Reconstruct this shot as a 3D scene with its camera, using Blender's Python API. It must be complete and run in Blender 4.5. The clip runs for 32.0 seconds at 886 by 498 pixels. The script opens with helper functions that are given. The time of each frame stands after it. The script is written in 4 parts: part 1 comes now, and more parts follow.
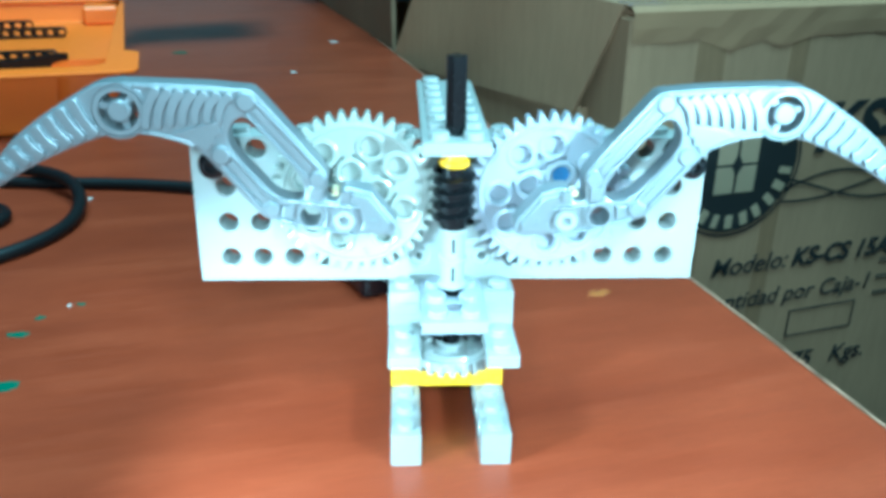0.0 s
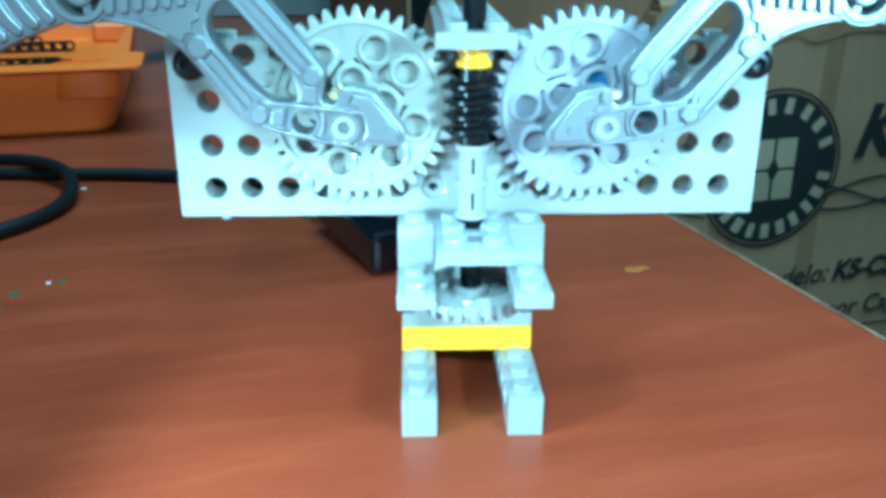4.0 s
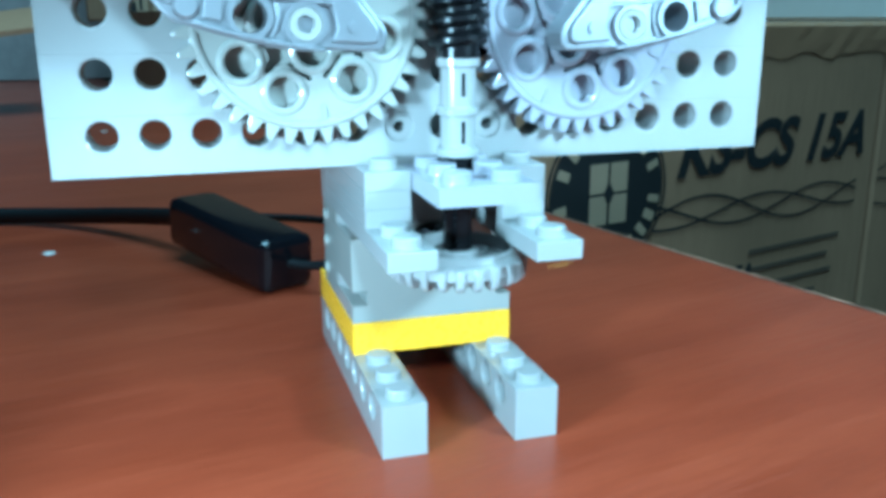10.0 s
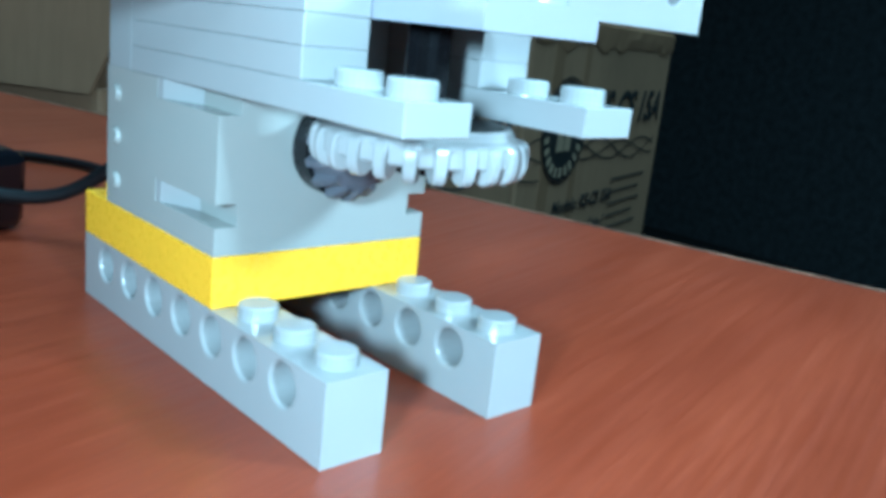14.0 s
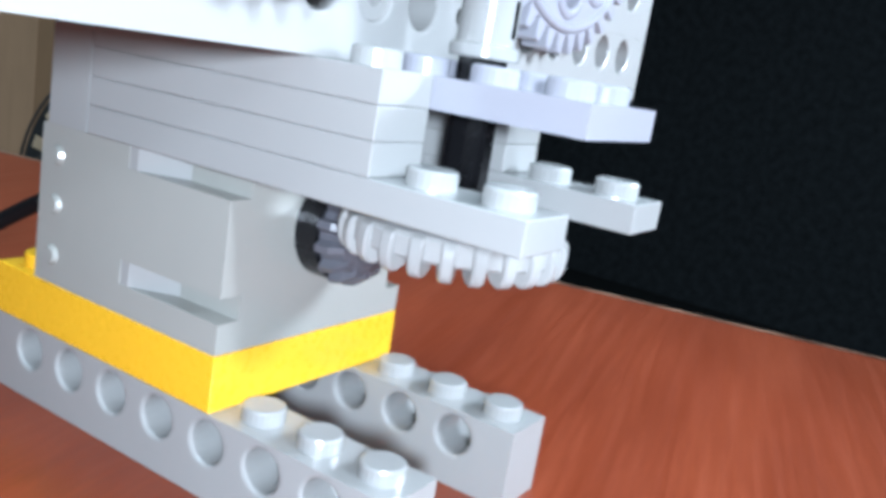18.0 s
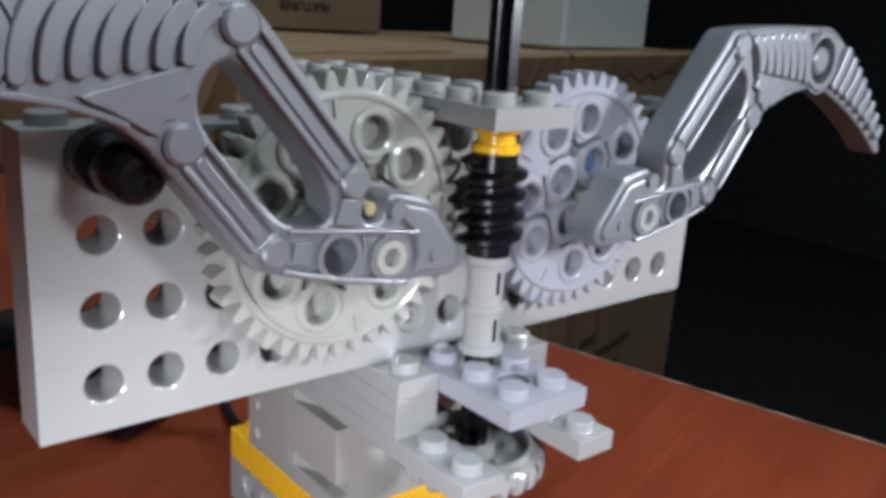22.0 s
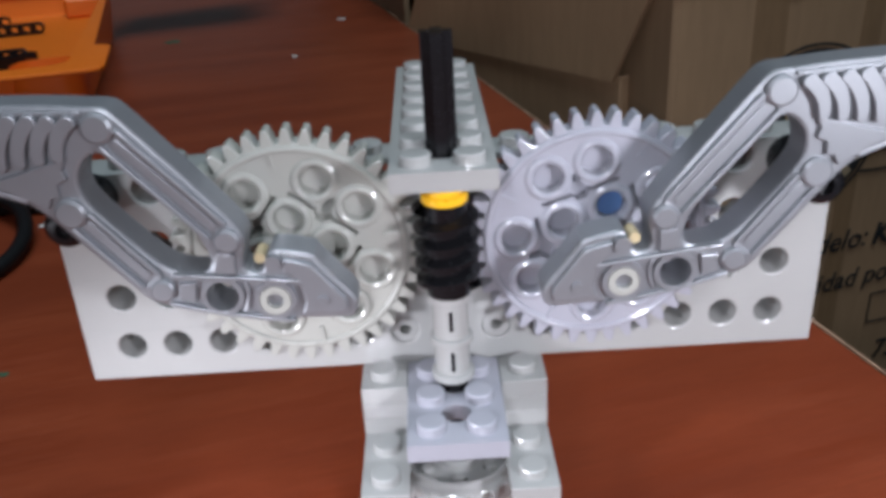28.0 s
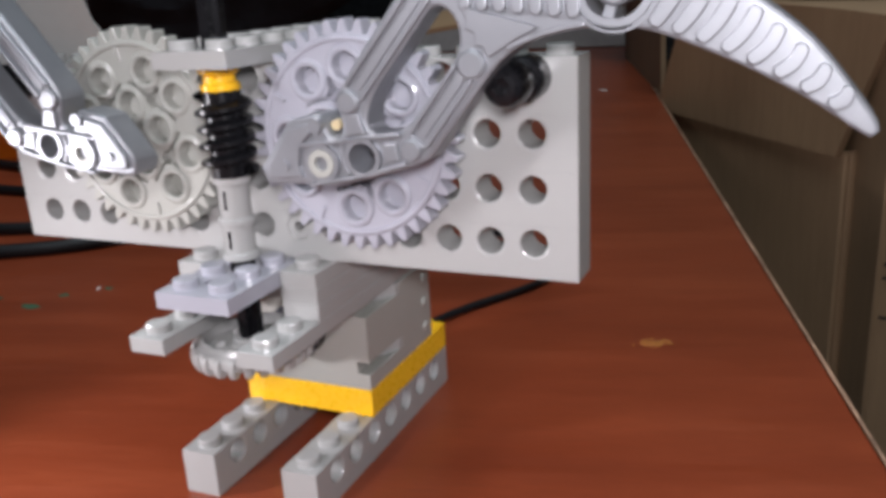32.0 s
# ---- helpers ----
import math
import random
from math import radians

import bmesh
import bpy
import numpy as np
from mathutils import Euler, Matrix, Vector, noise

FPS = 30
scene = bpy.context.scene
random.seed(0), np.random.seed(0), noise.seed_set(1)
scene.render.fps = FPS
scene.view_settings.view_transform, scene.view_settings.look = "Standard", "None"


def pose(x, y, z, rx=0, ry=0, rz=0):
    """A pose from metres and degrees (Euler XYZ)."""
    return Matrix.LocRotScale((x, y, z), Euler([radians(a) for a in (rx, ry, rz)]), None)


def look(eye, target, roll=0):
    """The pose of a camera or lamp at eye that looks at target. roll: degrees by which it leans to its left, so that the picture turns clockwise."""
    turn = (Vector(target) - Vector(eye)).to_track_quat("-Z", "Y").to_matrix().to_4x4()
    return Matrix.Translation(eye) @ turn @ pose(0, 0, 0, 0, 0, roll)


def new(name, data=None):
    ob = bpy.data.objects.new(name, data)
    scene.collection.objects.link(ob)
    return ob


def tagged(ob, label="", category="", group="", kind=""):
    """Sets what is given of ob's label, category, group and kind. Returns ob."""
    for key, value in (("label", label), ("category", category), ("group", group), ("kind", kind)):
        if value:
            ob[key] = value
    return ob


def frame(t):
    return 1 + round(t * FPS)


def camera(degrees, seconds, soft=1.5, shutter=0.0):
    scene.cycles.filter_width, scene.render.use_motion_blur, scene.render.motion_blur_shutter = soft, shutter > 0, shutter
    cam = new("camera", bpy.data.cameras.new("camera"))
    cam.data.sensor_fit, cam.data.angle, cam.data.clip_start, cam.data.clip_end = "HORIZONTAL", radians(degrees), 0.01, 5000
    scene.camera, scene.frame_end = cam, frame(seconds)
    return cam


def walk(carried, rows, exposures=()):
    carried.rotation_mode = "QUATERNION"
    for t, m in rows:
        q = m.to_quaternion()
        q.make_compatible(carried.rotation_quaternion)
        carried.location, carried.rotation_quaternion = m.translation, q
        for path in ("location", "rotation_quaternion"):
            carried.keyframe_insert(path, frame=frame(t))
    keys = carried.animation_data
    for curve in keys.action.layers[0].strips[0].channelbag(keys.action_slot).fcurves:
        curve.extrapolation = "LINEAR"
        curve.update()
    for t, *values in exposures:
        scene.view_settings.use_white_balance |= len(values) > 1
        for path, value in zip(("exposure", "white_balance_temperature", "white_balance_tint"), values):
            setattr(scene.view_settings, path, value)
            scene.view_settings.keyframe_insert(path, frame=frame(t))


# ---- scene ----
cam = camera(54.46, 32.0, soft=4.2)
PATH = [
    (0, (-0.0135, -0.2034, 0.1457), (-0.0031, -0.0205, 0.0655), 1.09),
    (0.5, (-0.0096, -0.2016, 0.1493), (-0.0034, -0.0201, 0.0655), 0.53),
    (1, (-0.0138, -0.2021, 0.1431), (-0.0038, -0.0183, 0.0648), 0.85),
    (1.5, (-0.0123, -0.2040, 0.1443), (-0.0027, -0.0195, 0.0678), 0.49),
    (2, (-0.0148, -0.2021, 0.1433), (-0.0039, -0.0178, 0.0663), 0.89),
    (2.5, (-0.0157, -0.1984, 0.1361), (-0.0051, -0.0133, 0.0612), 0.98),
    (3, (-0.0126, -0.1961, 0.1299), (-0.0059, -0.0108, 0.0550), 0.42),
    (3.5, (-0.0121, -0.1904, 0.1178), (-0.0063, -0.0044, 0.0446), 0.18),
    (5.5, (-0.0103, -0.1746, 0.0967), (-0.0022, 0.0169, 0.0398), 0.28),
    (6, (-0.0110, -0.1742, 0.1006), (-0.0019, 0.0171, 0.0428), 0.61),
    (6.5, (-0.0106, -0.1733, 0.0996), (-0.0001, 0.0186, 0.0441), 0.55),
    (7, (-0.0106, -0.1734, 0.1012), (0.0010, 0.0180, 0.0441), 0.81),
    (7.5, (-0.0127, -0.1723, 0.1017), (0.0041, 0.0182, 0.0430), 0.62),
    (8, (-0.0143, -0.1727, 0.1041), (0.0029, 0.0181, 0.0466), 0.48),
    (8.5, (-0.0214, -0.1671, 0.0984), (0.0066, 0.0207, 0.0359), 1.42),
    (9, (-0.0357, -0.1616, 0.0899), (0.0036, 0.0267, 0.0348), 1.07),
    (9.5, (-0.0385, -0.1545, 0.0824), (0.0096, 0.0306, 0.0238), 0.78),
    (10, (-0.0436, -0.1447, 0.0722), (0.0119, 0.0404, 0.0207), -0.10),
    (10.5, (-0.0495, -0.1390, 0.0657), (0.0160, 0.0428, 0.0142), 1.39),
    (11, (-0.0537, -0.1268, 0.0580), (0.0329, 0.0478, 0.0132), 2.18),
    (11.5, (-0.0564, -0.1157, 0.0510), (0.0375, 0.0551, 0.0062), 2.72),
    (12, (-0.0572, -0.1029, 0.0464), (0.0510, 0.0594, 0.0023), 3.41),
    (12.5, (-0.0601, -0.0936, 0.0468), (0.0620, 0.0584, 0.0022), 5.60),
    (13, (-0.0618, -0.0865, 0.0451), (0.0637, 0.0625, -0.0001), 5.97),
    (13.5, (-0.0616, -0.0825, 0.0444), (0.0674, 0.0627, -0.0032), 6.04),
    (15.5, (-0.0686, -0.0677, 0.0448), (0.0795, 0.0589, -0.0003), 7.93),
    (16, (-0.0697, -0.0611, 0.0437), (0.0859, 0.0568, 0.0004), 8.94),
    (16.5, (-0.0713, -0.0557, 0.0443), (0.0932, 0.0493, 0.0007), 9.56),
    (17, (-0.0741, -0.0554, 0.0443), (0.0919, 0.0490, 0.0052), 9.87),
    (17.5, (-0.0763, -0.0529, 0.0438), (0.0938, 0.0463, 0.0090), 9.43),
    (18, (-0.0760, -0.0532, 0.0495), (0.0910, 0.0483, 0.0071), 9.43),
    (18.5, (-0.0783, -0.0567, 0.0606), (0.0881, 0.0462, 0.0189), 8.94),
    (19, (-0.0832, -0.0608, 0.0689), (0.0831, 0.0443, 0.0330), 7.84),
    (19.5, (-0.0848, -0.0673, 0.0807), (0.0760, 0.0447, 0.0410), 6.91),
    (20, (-0.0845, -0.0742, 0.0867), (0.0722, 0.0434, 0.0465), 5.39),
    (20.5, (-0.0869, -0.0765, 0.0899), (0.0670, 0.0440, 0.0468), 6.2),
    (21, (-0.0907, -0.0861, 0.0939), (0.0560, 0.0428, 0.0504), 5.54),
    (21.5, (-0.0916, -0.0915, 0.0989), (0.0475, 0.0439, 0.0506), 5.69),
    (22, (-0.0883, -0.1014, 0.1020), (0.0364, 0.0456, 0.0485), 3.72),
    (22.5, (-0.0858, -0.1073, 0.1063), (0.0260, 0.0485, 0.0495), 2.12),
    (23, (-0.0794, -0.1119, 0.1111), (0.0157, 0.0518, 0.0465), 2.36),
    (23.5, (-0.0733, -0.1175, 0.1163), (0.0020, 0.0554, 0.0497), 1.63),
    (24, (-0.0605, -0.1151, 0.1128), (0.0156, 0.0574, 0.0460), 1.75),
    (24.5, (-0.0571, -0.1214, 0.1173), (0.0039, 0.0554, 0.0464), 0.54),
    (25, (-0.0480, -0.1236, 0.1175), (0.0070, 0.0537, 0.0431), 0.29),
    (25.5, (-0.0449, -0.1262, 0.1247), (0.0031, 0.0514, 0.0462), 0.10),
    (27.5, (-0.0089, -0.1327, 0.1337), (-0.0016, 0.0471, 0.0464), -3.14),
    (28, (-0.0011, -0.1308, 0.1321), (-0.0004, 0.0498, 0.0462), -3.21),
    (28.5, (0.0092, -0.1311, 0.1265), (-0.0026, 0.0494, 0.0412), -4.11),
    (29, (0.0267, -0.1333, 0.1155), (-0.0076, 0.0491, 0.0410), -5.06),
    (29.5, (0.0450, -0.1326, 0.1172), (-0.0050, 0.0474, 0.0460), -6.27),
    (30, (0.0542, -0.1332, 0.1173), (-0.0038, 0.0467, 0.0519), -4.51),
    (30.5, (0.0733, -0.1351, 0.1142), (0.0157, 0.0451, 0.0493), -3.24),
    (31, (0.0822, -0.1394, 0.1148), (0.0204, 0.0400, 0.0517), -1.55),
    (31.5, (0.0884, -0.1376, 0.1085), (0.0205, 0.0401, 0.0468), -2.11),
    (32, (0.0997, -0.1366, 0.0991), (0.0219, 0.0377, 0.0393), -3.10),
]
EXPOSURES = [
    (0, 2.18, 4020, -33),
    (3, 1.97, 3850, -35),
    (6, 1.45, 3700, -27),
    (7.5, 1.4, 3850, -24),
    (9, 1.42, 4050, -17),
    (11, 1.55, 3850, -30),
    (13, 1.5, 3950, -24),
    (16, 1.5, 4600, -6),
    (18, 1.5, 5200, 5),
    (20, 1.0, 5800, 12),
    (23, .6, 5850, 12),
    (28, .75, 5900, 15),
    (30, .8, 6050, 14),
    (32, .75, 6250, 18),
]
walk(cam, [(t, look(eye, target, roll)) for t, eye, target, roll in PATH], EXPOSURES)

MM = 0.001

# ---------------------------------------------------------------- light
world = bpy.data.worlds.new("room_air")
world.use_nodes = True
world.node_tree.nodes["Background"].inputs[0].default_value = (0.5, 0.55, 0.6, 1)
world.node_tree.nodes["Background"].inputs[1].default_value = 0.012
scene.world = world


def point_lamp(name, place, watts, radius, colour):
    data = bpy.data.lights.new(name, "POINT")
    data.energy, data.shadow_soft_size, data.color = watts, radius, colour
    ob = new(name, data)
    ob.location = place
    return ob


# stand-ins added at three main stations, all lit at once, for one hand-carried lamp
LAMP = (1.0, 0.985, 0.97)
point_lamp("flash_stand_in", (-0.040, -0.205, 0.168), 0.64, 0.012, LAMP)
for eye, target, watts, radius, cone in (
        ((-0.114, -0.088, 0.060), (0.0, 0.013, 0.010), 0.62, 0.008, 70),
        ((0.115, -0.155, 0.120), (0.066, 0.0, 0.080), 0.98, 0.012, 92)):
    beam = bpy.data.lights.new("flash_stand_in", "SPOT")
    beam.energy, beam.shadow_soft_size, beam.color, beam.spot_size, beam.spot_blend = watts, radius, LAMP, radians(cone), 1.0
    new("flash_stand_in", beam).matrix_world = look(eye, target)
# unseen overhead panel, added as a soft fill for the room
room_fill_data = bpy.data.lights.new("room_fill", "AREA")
room_fill_data.energy, room_fill_data.size, room_fill_data.color = 16.0, 1.2, (0.86, 1.0, 0.99)
room_fill = new("room_fill", room_fill_data)
room_fill.location = (0.2, -0.2, 1.85)


# ---------------------------------------------------------------- materials
def nodes_of(name):
    m = bpy.data.materials.new(name)
    m.use_nodes = True
    t = m.node_tree
    b = t.nodes["Principled BSDF"]
    return m, t, b


def link(t, a, b):
    t.links.new(a, b)


def noise_node(t, scale, detail=4.0, rough=0.55, vector=None, stretch=None):
    n = t.nodes.new("ShaderNodeTexNoise")
    n.inputs["Scale"].default_value, n.inputs["Detail"].default_value, n.inputs["Roughness"].default_value = scale, detail, rough
    co = t.nodes.new("ShaderNodeTexCoord")
    out = co.outputs["Object"]
    if stretch:
        if len(stretch) > 3:
            turned = t.nodes.new("ShaderNodeMapping")
            turned.inputs["Rotation"].default_value = (0, 0, stretch[3])
            link(t, out, turned.inputs["Vector"])
            out = turned.outputs["Vector"]
        mp = t.nodes.new("ShaderNodeMapping")
        mp.inputs["Scale"].default_value = stretch[:3]
        link(t, out, mp.inputs["Vector"])
        out = mp.outputs["Vector"]
    link(t, out, n.inputs["Vector"])
    return n


def ramp(t, fac, stops):
    r = t.nodes.new("ShaderNodeValToRGB")
    e = r.color_ramp.elements
    while len(e) < len(stops):
        e.new(0.5)
    for el, (p, c) in zip(e, stops):
        el.position, el.color = p, (*c, 1)
    link(t, fac, r.inputs["Fac"])
    return r


def bump(t, b, height, strength, distance):
    n = t.nodes.new("ShaderNodeBump")
    n.inputs["Strength"].default_value, n.inputs["Distance"].default_value = strength, distance
    link(t, height, n.inputs["Height"])
    link(t, n.outputs["Normal"], b.inputs["Normal"])


def plastic(name, colour, rough=0.16, metal=0.0, vary=0.015, relief=0.0005, gloss=0.5):
    m, t, b = nodes_of(name)
    n = noise_node(t, 90, 5)
    lo, hi = [c * (1 - vary) for c in colour], [min(1, c * (1 + vary)) for c in colour]
    r = ramp(t, n.outputs["Fac"], [(0.35, lo), (0.65, hi)])
    link(t, r.outputs["Color"], b.inputs["Base Color"])
    f = noise_node(t, 900, 3)
    rr = ramp(t, f.outputs["Fac"], [(0.3, [rough * 0.93] * 3), (0.7, [rough * 1.08] * 3)])
    link(t, rr.outputs["Color"], b.inputs["Roughness"])
    b.inputs["Metallic"].default_value = metal
    b.inputs["Specular IOR Level"].default_value = gloss
    bump(t, b, f.outputs["Fac"], relief, 0.0003)
    return m


GREY = plastic("old_light_grey_plastic", (0.315, 0.315, 0.306))
GREY_WARM = plastic("yellowed_grey_plastic", (0.32, 0.32, 0.293))
GREY_COOL = plastic("cool_grey_plastic", (0.305, 0.305, 0.342))
SILVER = plastic("silver_plastic", (0.24, 0.248, 0.265), 0.39, 0.5, 0.05, 0.002)
BLACK = plastic("black_plastic", (0.006, 0.006, 0.007), 0.26, gloss=0.3)
RUBBER = plastic("black_cable_sheath", (0.006, 0.006, 0.007), 0.5, gloss=0.25)
YELLOW = plastic("yellow_plastic", (0.82, 0.46, 0.012), 0.28)
DARK = plastic("dark_grey_plastic", (0.09, 0.09, 0.105), 0.4)
ORANGE = plastic("orange_plastic", (0.82, 0.175, 0.010), 0.38)
BLUE = plastic("blue_plastic", (0.08, 0.15, 0.31), 0.3)
TAN = plastic("tan_plastic", (0.46, 0.37, 0.22), 0.4)
BLUE_BAG = plastic("blue_plastic_film", (0.02, 0.04, 0.30), 0.3)
WHITE = plastic("white_paint", (0.7, 0.7, 0.68), 0.5)
INK = plastic("black_print", (0.012, 0.012, 0.012), 0.7)
PAPER = plastic("pale_print", (0.36, 0.27, 0.17), 0.7)
FAINT = plastic("faint_print", (0.10, 0.07, 0.045), 0.7)
SHINE = plastic("glossy_black_plastic", (0.005, 0.005, 0.007), 0.13, gloss=0.5)
BOARD = plastic("grey_board", (0.30, 0.285, 0.28), 0.6, 0, 0.08)
WORN = plastic("worn_edge_band", (0.34, 0.2, 0.13), 0.55, 0, 0.5)


def wood():
    m, t, b = nodes_of("reddish_wood_laminate")
    turn = radians(-14.4)
    a = noise_node(t, 7, 6, 0.55, stretch=(1, 7, 1, turn))
    c = noise_node(t, 26, 6, 0.6, stretch=(1, 26, 1, turn))
    e = noise_node(t, 120, 4, 0.6, stretch=(1, 11, 1, turn))
    d = noise_node(t, 9, 5, 0.6)

    def sum_of(p, q, k):
        n = t.nodes.new("ShaderNodeMath")
        n.operation = "MULTIPLY_ADD"
        link(t, q, n.inputs[0])
        n.inputs[1].default_value = k
        link(t, p, n.inputs[2])
        return n.outputs[0]

    mixed = sum_of(sum_of(a.outputs["Fac"], c.outputs["Fac"], 0.42), e.outputs["Fac"], 0.55)
    lowered = t.nodes.new("ShaderNodeMath")
    lowered.operation = "SUBTRACT"
    link(t, mixed, lowered.inputs[0])
    lowered.inputs[1].default_value = 0.25
    r = ramp(t, lowered.outputs[0], [(0.40, (0.148, 0.0255, 0.0083)), (0.72, (0.19, 0.0352, 0.012)), (1.0, (0.24, 0.049, 0.0175))])
    tint = t.nodes.new("ShaderNodeMixRGB")
    tint.blend_type = "MULTIPLY"
    tint.inputs["Fac"].default_value = 0.5
    stain = ramp(t, d.outputs["Fac"], [(0.32, (0.62, 0.62, 0.6)), (0.66, (1, 1, 1))])
    link(t, r.outputs["Color"], tint.inputs[1])
    link(t, stain.outputs["Color"], tint.inputs[2])
    link(t, tint.outputs["Color"], b.inputs["Base Color"])
    rr = ramp(t, c.outputs["Fac"], [(0.3, [0.3] * 3), (0.7, [0.44] * 3)])
    link(t, rr.outputs["Color"], b.inputs["Roughness"])
    bump(t, b, e.outputs["Fac"], 0.06, 0.0002)
    return m


def cardboard(name, colour):
    m, t, b = nodes_of(name)
    a = noise_node(t, 5, 6, 0.6)
    c = noise_node(t, 220, 4, 0.6, stretch=(1, 1, 0.12))
    r = ramp(t, a.outputs["Fac"], [(0.3, [v * 0.8 for v in colour]), (0.7, [v * 1.12 for v in colour])])
    tint = t.nodes.new("ShaderNodeMixRGB")
    tint.blend_type = "MULTIPLY"
    tint.inputs["Fac"].default_value = 0.35
    fl = ramp(t, c.outputs["Fac"], [(0.35, (0.7, 0.68, 0.65)), (0.65, (1, 1, 1))])
    link(t, r.outputs["Color"], tint.inputs[1])
    link(t, fl.outputs["Color"], tint.inputs[2])
    link(t, tint.outputs["Color"], b.inputs["Base Color"])
    b.inputs["Roughness"].default_value = 0.75
    bump(t, b, c.outputs["Fac"], 0.15, 0.001)
    return m


def cloth(name, colour):
    m, t, b = nodes_of(name)
    n = noise_node(t, 30, 6)
    r = ramp(t, n.outputs["Fac"], [(0.3, [v * 0.6 for v in colour]), (0.7, [v * 1.4 for v in colour])])
    link(t, r.outputs["Color"], b.inputs["Base Color"])
    b.inputs["Roughness"].default_value = 0.85
    bump(t, b, n.outputs["Fac"], 0.5, 0.01)
    return m


WOOD = wood()
CARD = cardboard("brown_cardboard", (0.33, 0.205, 0.112))
# darker copy of the cardboard; the back cartons' shade is put into its colour
CARD_SHADE = cardboard("shade_toned_cardboard", (0.20, 0.13, 0.07))
STRIP = cardboard("old_brown_tape", (0.24, 0.142, 0.07))
TAPE = plastic("packing_tape", (0.30, 0.185, 0.102), 0.24)
BAG = cloth("black_cloth", (0.016, 0.018, 0.024))
# the room's darkness is put into the plaster's colour, far below real plaster
PLASTER = cloth("plaster_toned_dark", (0.035, 0.036, 0.04))
# the floor's lack of light is put into its colour too
CEMENT = cloth("cement_toned_dark", (0.010, 0.0095, 0.009))


# ---------------------------------------------------------------- mesh helpers
def part(name, bm, material, parent=None, label="", smooth=False):
    me = bm if isinstance(bm, bpy.types.Mesh) else bpy.data.meshes.new(name)
    if not isinstance(bm, bpy.types.Mesh):
        bmesh.ops.recalc_face_normals(bm, faces=bm.faces)
        for e in bm.edges:
            if len(e.link_faces) == 2 and e.calc_face_angle(0) > 0.3:
                e.smooth = False
        bm.to_mesh(me)
        bm.free()
    me.materials.clear()
    me.materials.append(material)
    if smooth:
        me.polygons.foreach_set("use_smooth", [True] * len(me.polygons))
    ob = new(name, me)
    if parent:
        ob.parent = parent
    if label:
        ob["label"] = label
    return ob


def thing(name, label, category, group="", place=(0, 0, 0)):
    ob = new(name)
    ob.empty_display_size = 0.01
    ob.location = place
    return tagged(ob, label, category, group)


def box(bm, x0, x1, y0, y1, z0, z1, bevel=0.0):
    vs = [bm.verts.new((x * MM, y * MM, z * MM)) for x in (x0, x1) for y in (y0, y1) for z in (z0, z1)]
    fs = [bm.faces.new([vs[i] for i in q]) for q in ((0, 1, 3, 2), (4, 6, 7, 5), (0, 4, 5, 1), (2, 3, 7, 6), (0, 2, 6, 4), (1, 5, 7, 3))]
    if bevel:
        es = list({e for f in fs for e in f.edges})
        bmesh.ops.bevel(bm, geom=es, offset=bevel * MM, segments=1, affect="EDGES", profile=0.5)


def rod(bm, a, b, r, n=24, r2=None):
    """A cylinder or cone from a to b, in mm."""
    a, b = Vector(a), Vector(b)
    turn = (b - a).to_track_quat("Z", "Y").to_matrix().to_4x4()
    m = Matrix.Translation((a + b) / 2 * MM) @ turn
    bmesh.ops.create_cone(bm, cap_ends=True, segments=n, radius1=r * MM, radius2=(r if r2 is None else r2) * MM, depth=(b - a).length * MM, matrix=m)


def tube(bm, a, b, r, r_in, n=24):
    a, b = Vector(a) * MM, Vector(b) * MM
    q = (b - a).to_track_quat("Z", "Y").to_matrix()
    rings = []
    for p, rad in ((a, r), (b, r), (b, r_in), (a, r_in)):
        rings.append([bm.verts.new(p + q @ Vector((math.cos(k * 2 * math.pi / n) * rad * MM, math.sin(k * 2 * math.pi / n) * rad * MM, 0))) for k in range(n)])
    for i in range(4):
        u, v = rings[i], rings[(i + 1) % 4]
        for k in range(n):
            bm.faces.new((u[k], u[(k + 1) % n], v[(k + 1) % n], v[k]))


def lathe(bm, profile, m, n=24):
    """A turned surface: profile of (radius, height) in mm about the z axis, then placed by m."""
    rings = [[bm.verts.new(m @ Vector((r * math.cos(2 * math.pi * k / n) * MM, r * math.sin(2 * math.pi * k / n) * MM, z * MM))) for k in range(n)] for r, z in profile]
    for u, v in zip(rings, rings[1:]):
        for k in range(n):
            f = bm.faces.new((u[k], u[(k + 1) % n], v[(k + 1) % n], v[k]))
            f.smooth = True


STUD = bpy.data.meshes.new("stud")


def stud_mesh():
    bm = bmesh.new()
    rings = []
    for r, z in ((2.4, 0), (2.4, 1.45), (2.3, 1.66), (2.1, 1.75)):
        rings.append([bm.verts.new((r * math.cos(k * math.pi / 12) * MM, r * math.sin(k * math.pi / 12) * MM, z * MM)) for k in range(24)])
    for u, v in zip(rings, rings[1:]):
        for k in range(24):
            bm.faces.new((u[k], u[(k + 1) % 24], v[(k + 1) % 24], v[k]))
    bm.faces.new(rings[-1])
    bm.faces.new(rings[0][::-1])
    bm.to_mesh(STUD)
    bm.free()


stud_mesh()


def stud(parent, x, y, z, material):
    """A round stud on top of a brick; alike studs share one mesh."""
    me = stud_meshes.get(material.name)
    if me is None:
        me = STUD.copy()
        me.materials.append(material)
        stud_meshes[material.name] = me
    ob = new("stud", me)
    ob.location = (x * MM, y * MM, z * MM)
    ob.parent = parent
    return ob


stud_meshes = {}


def circle(cx, cy, r, n=20):
    return [(cx + r * math.cos(2 * math.pi * k / n), cy + r * math.sin(2 * math.pi * k / n)) for k in range(n)]


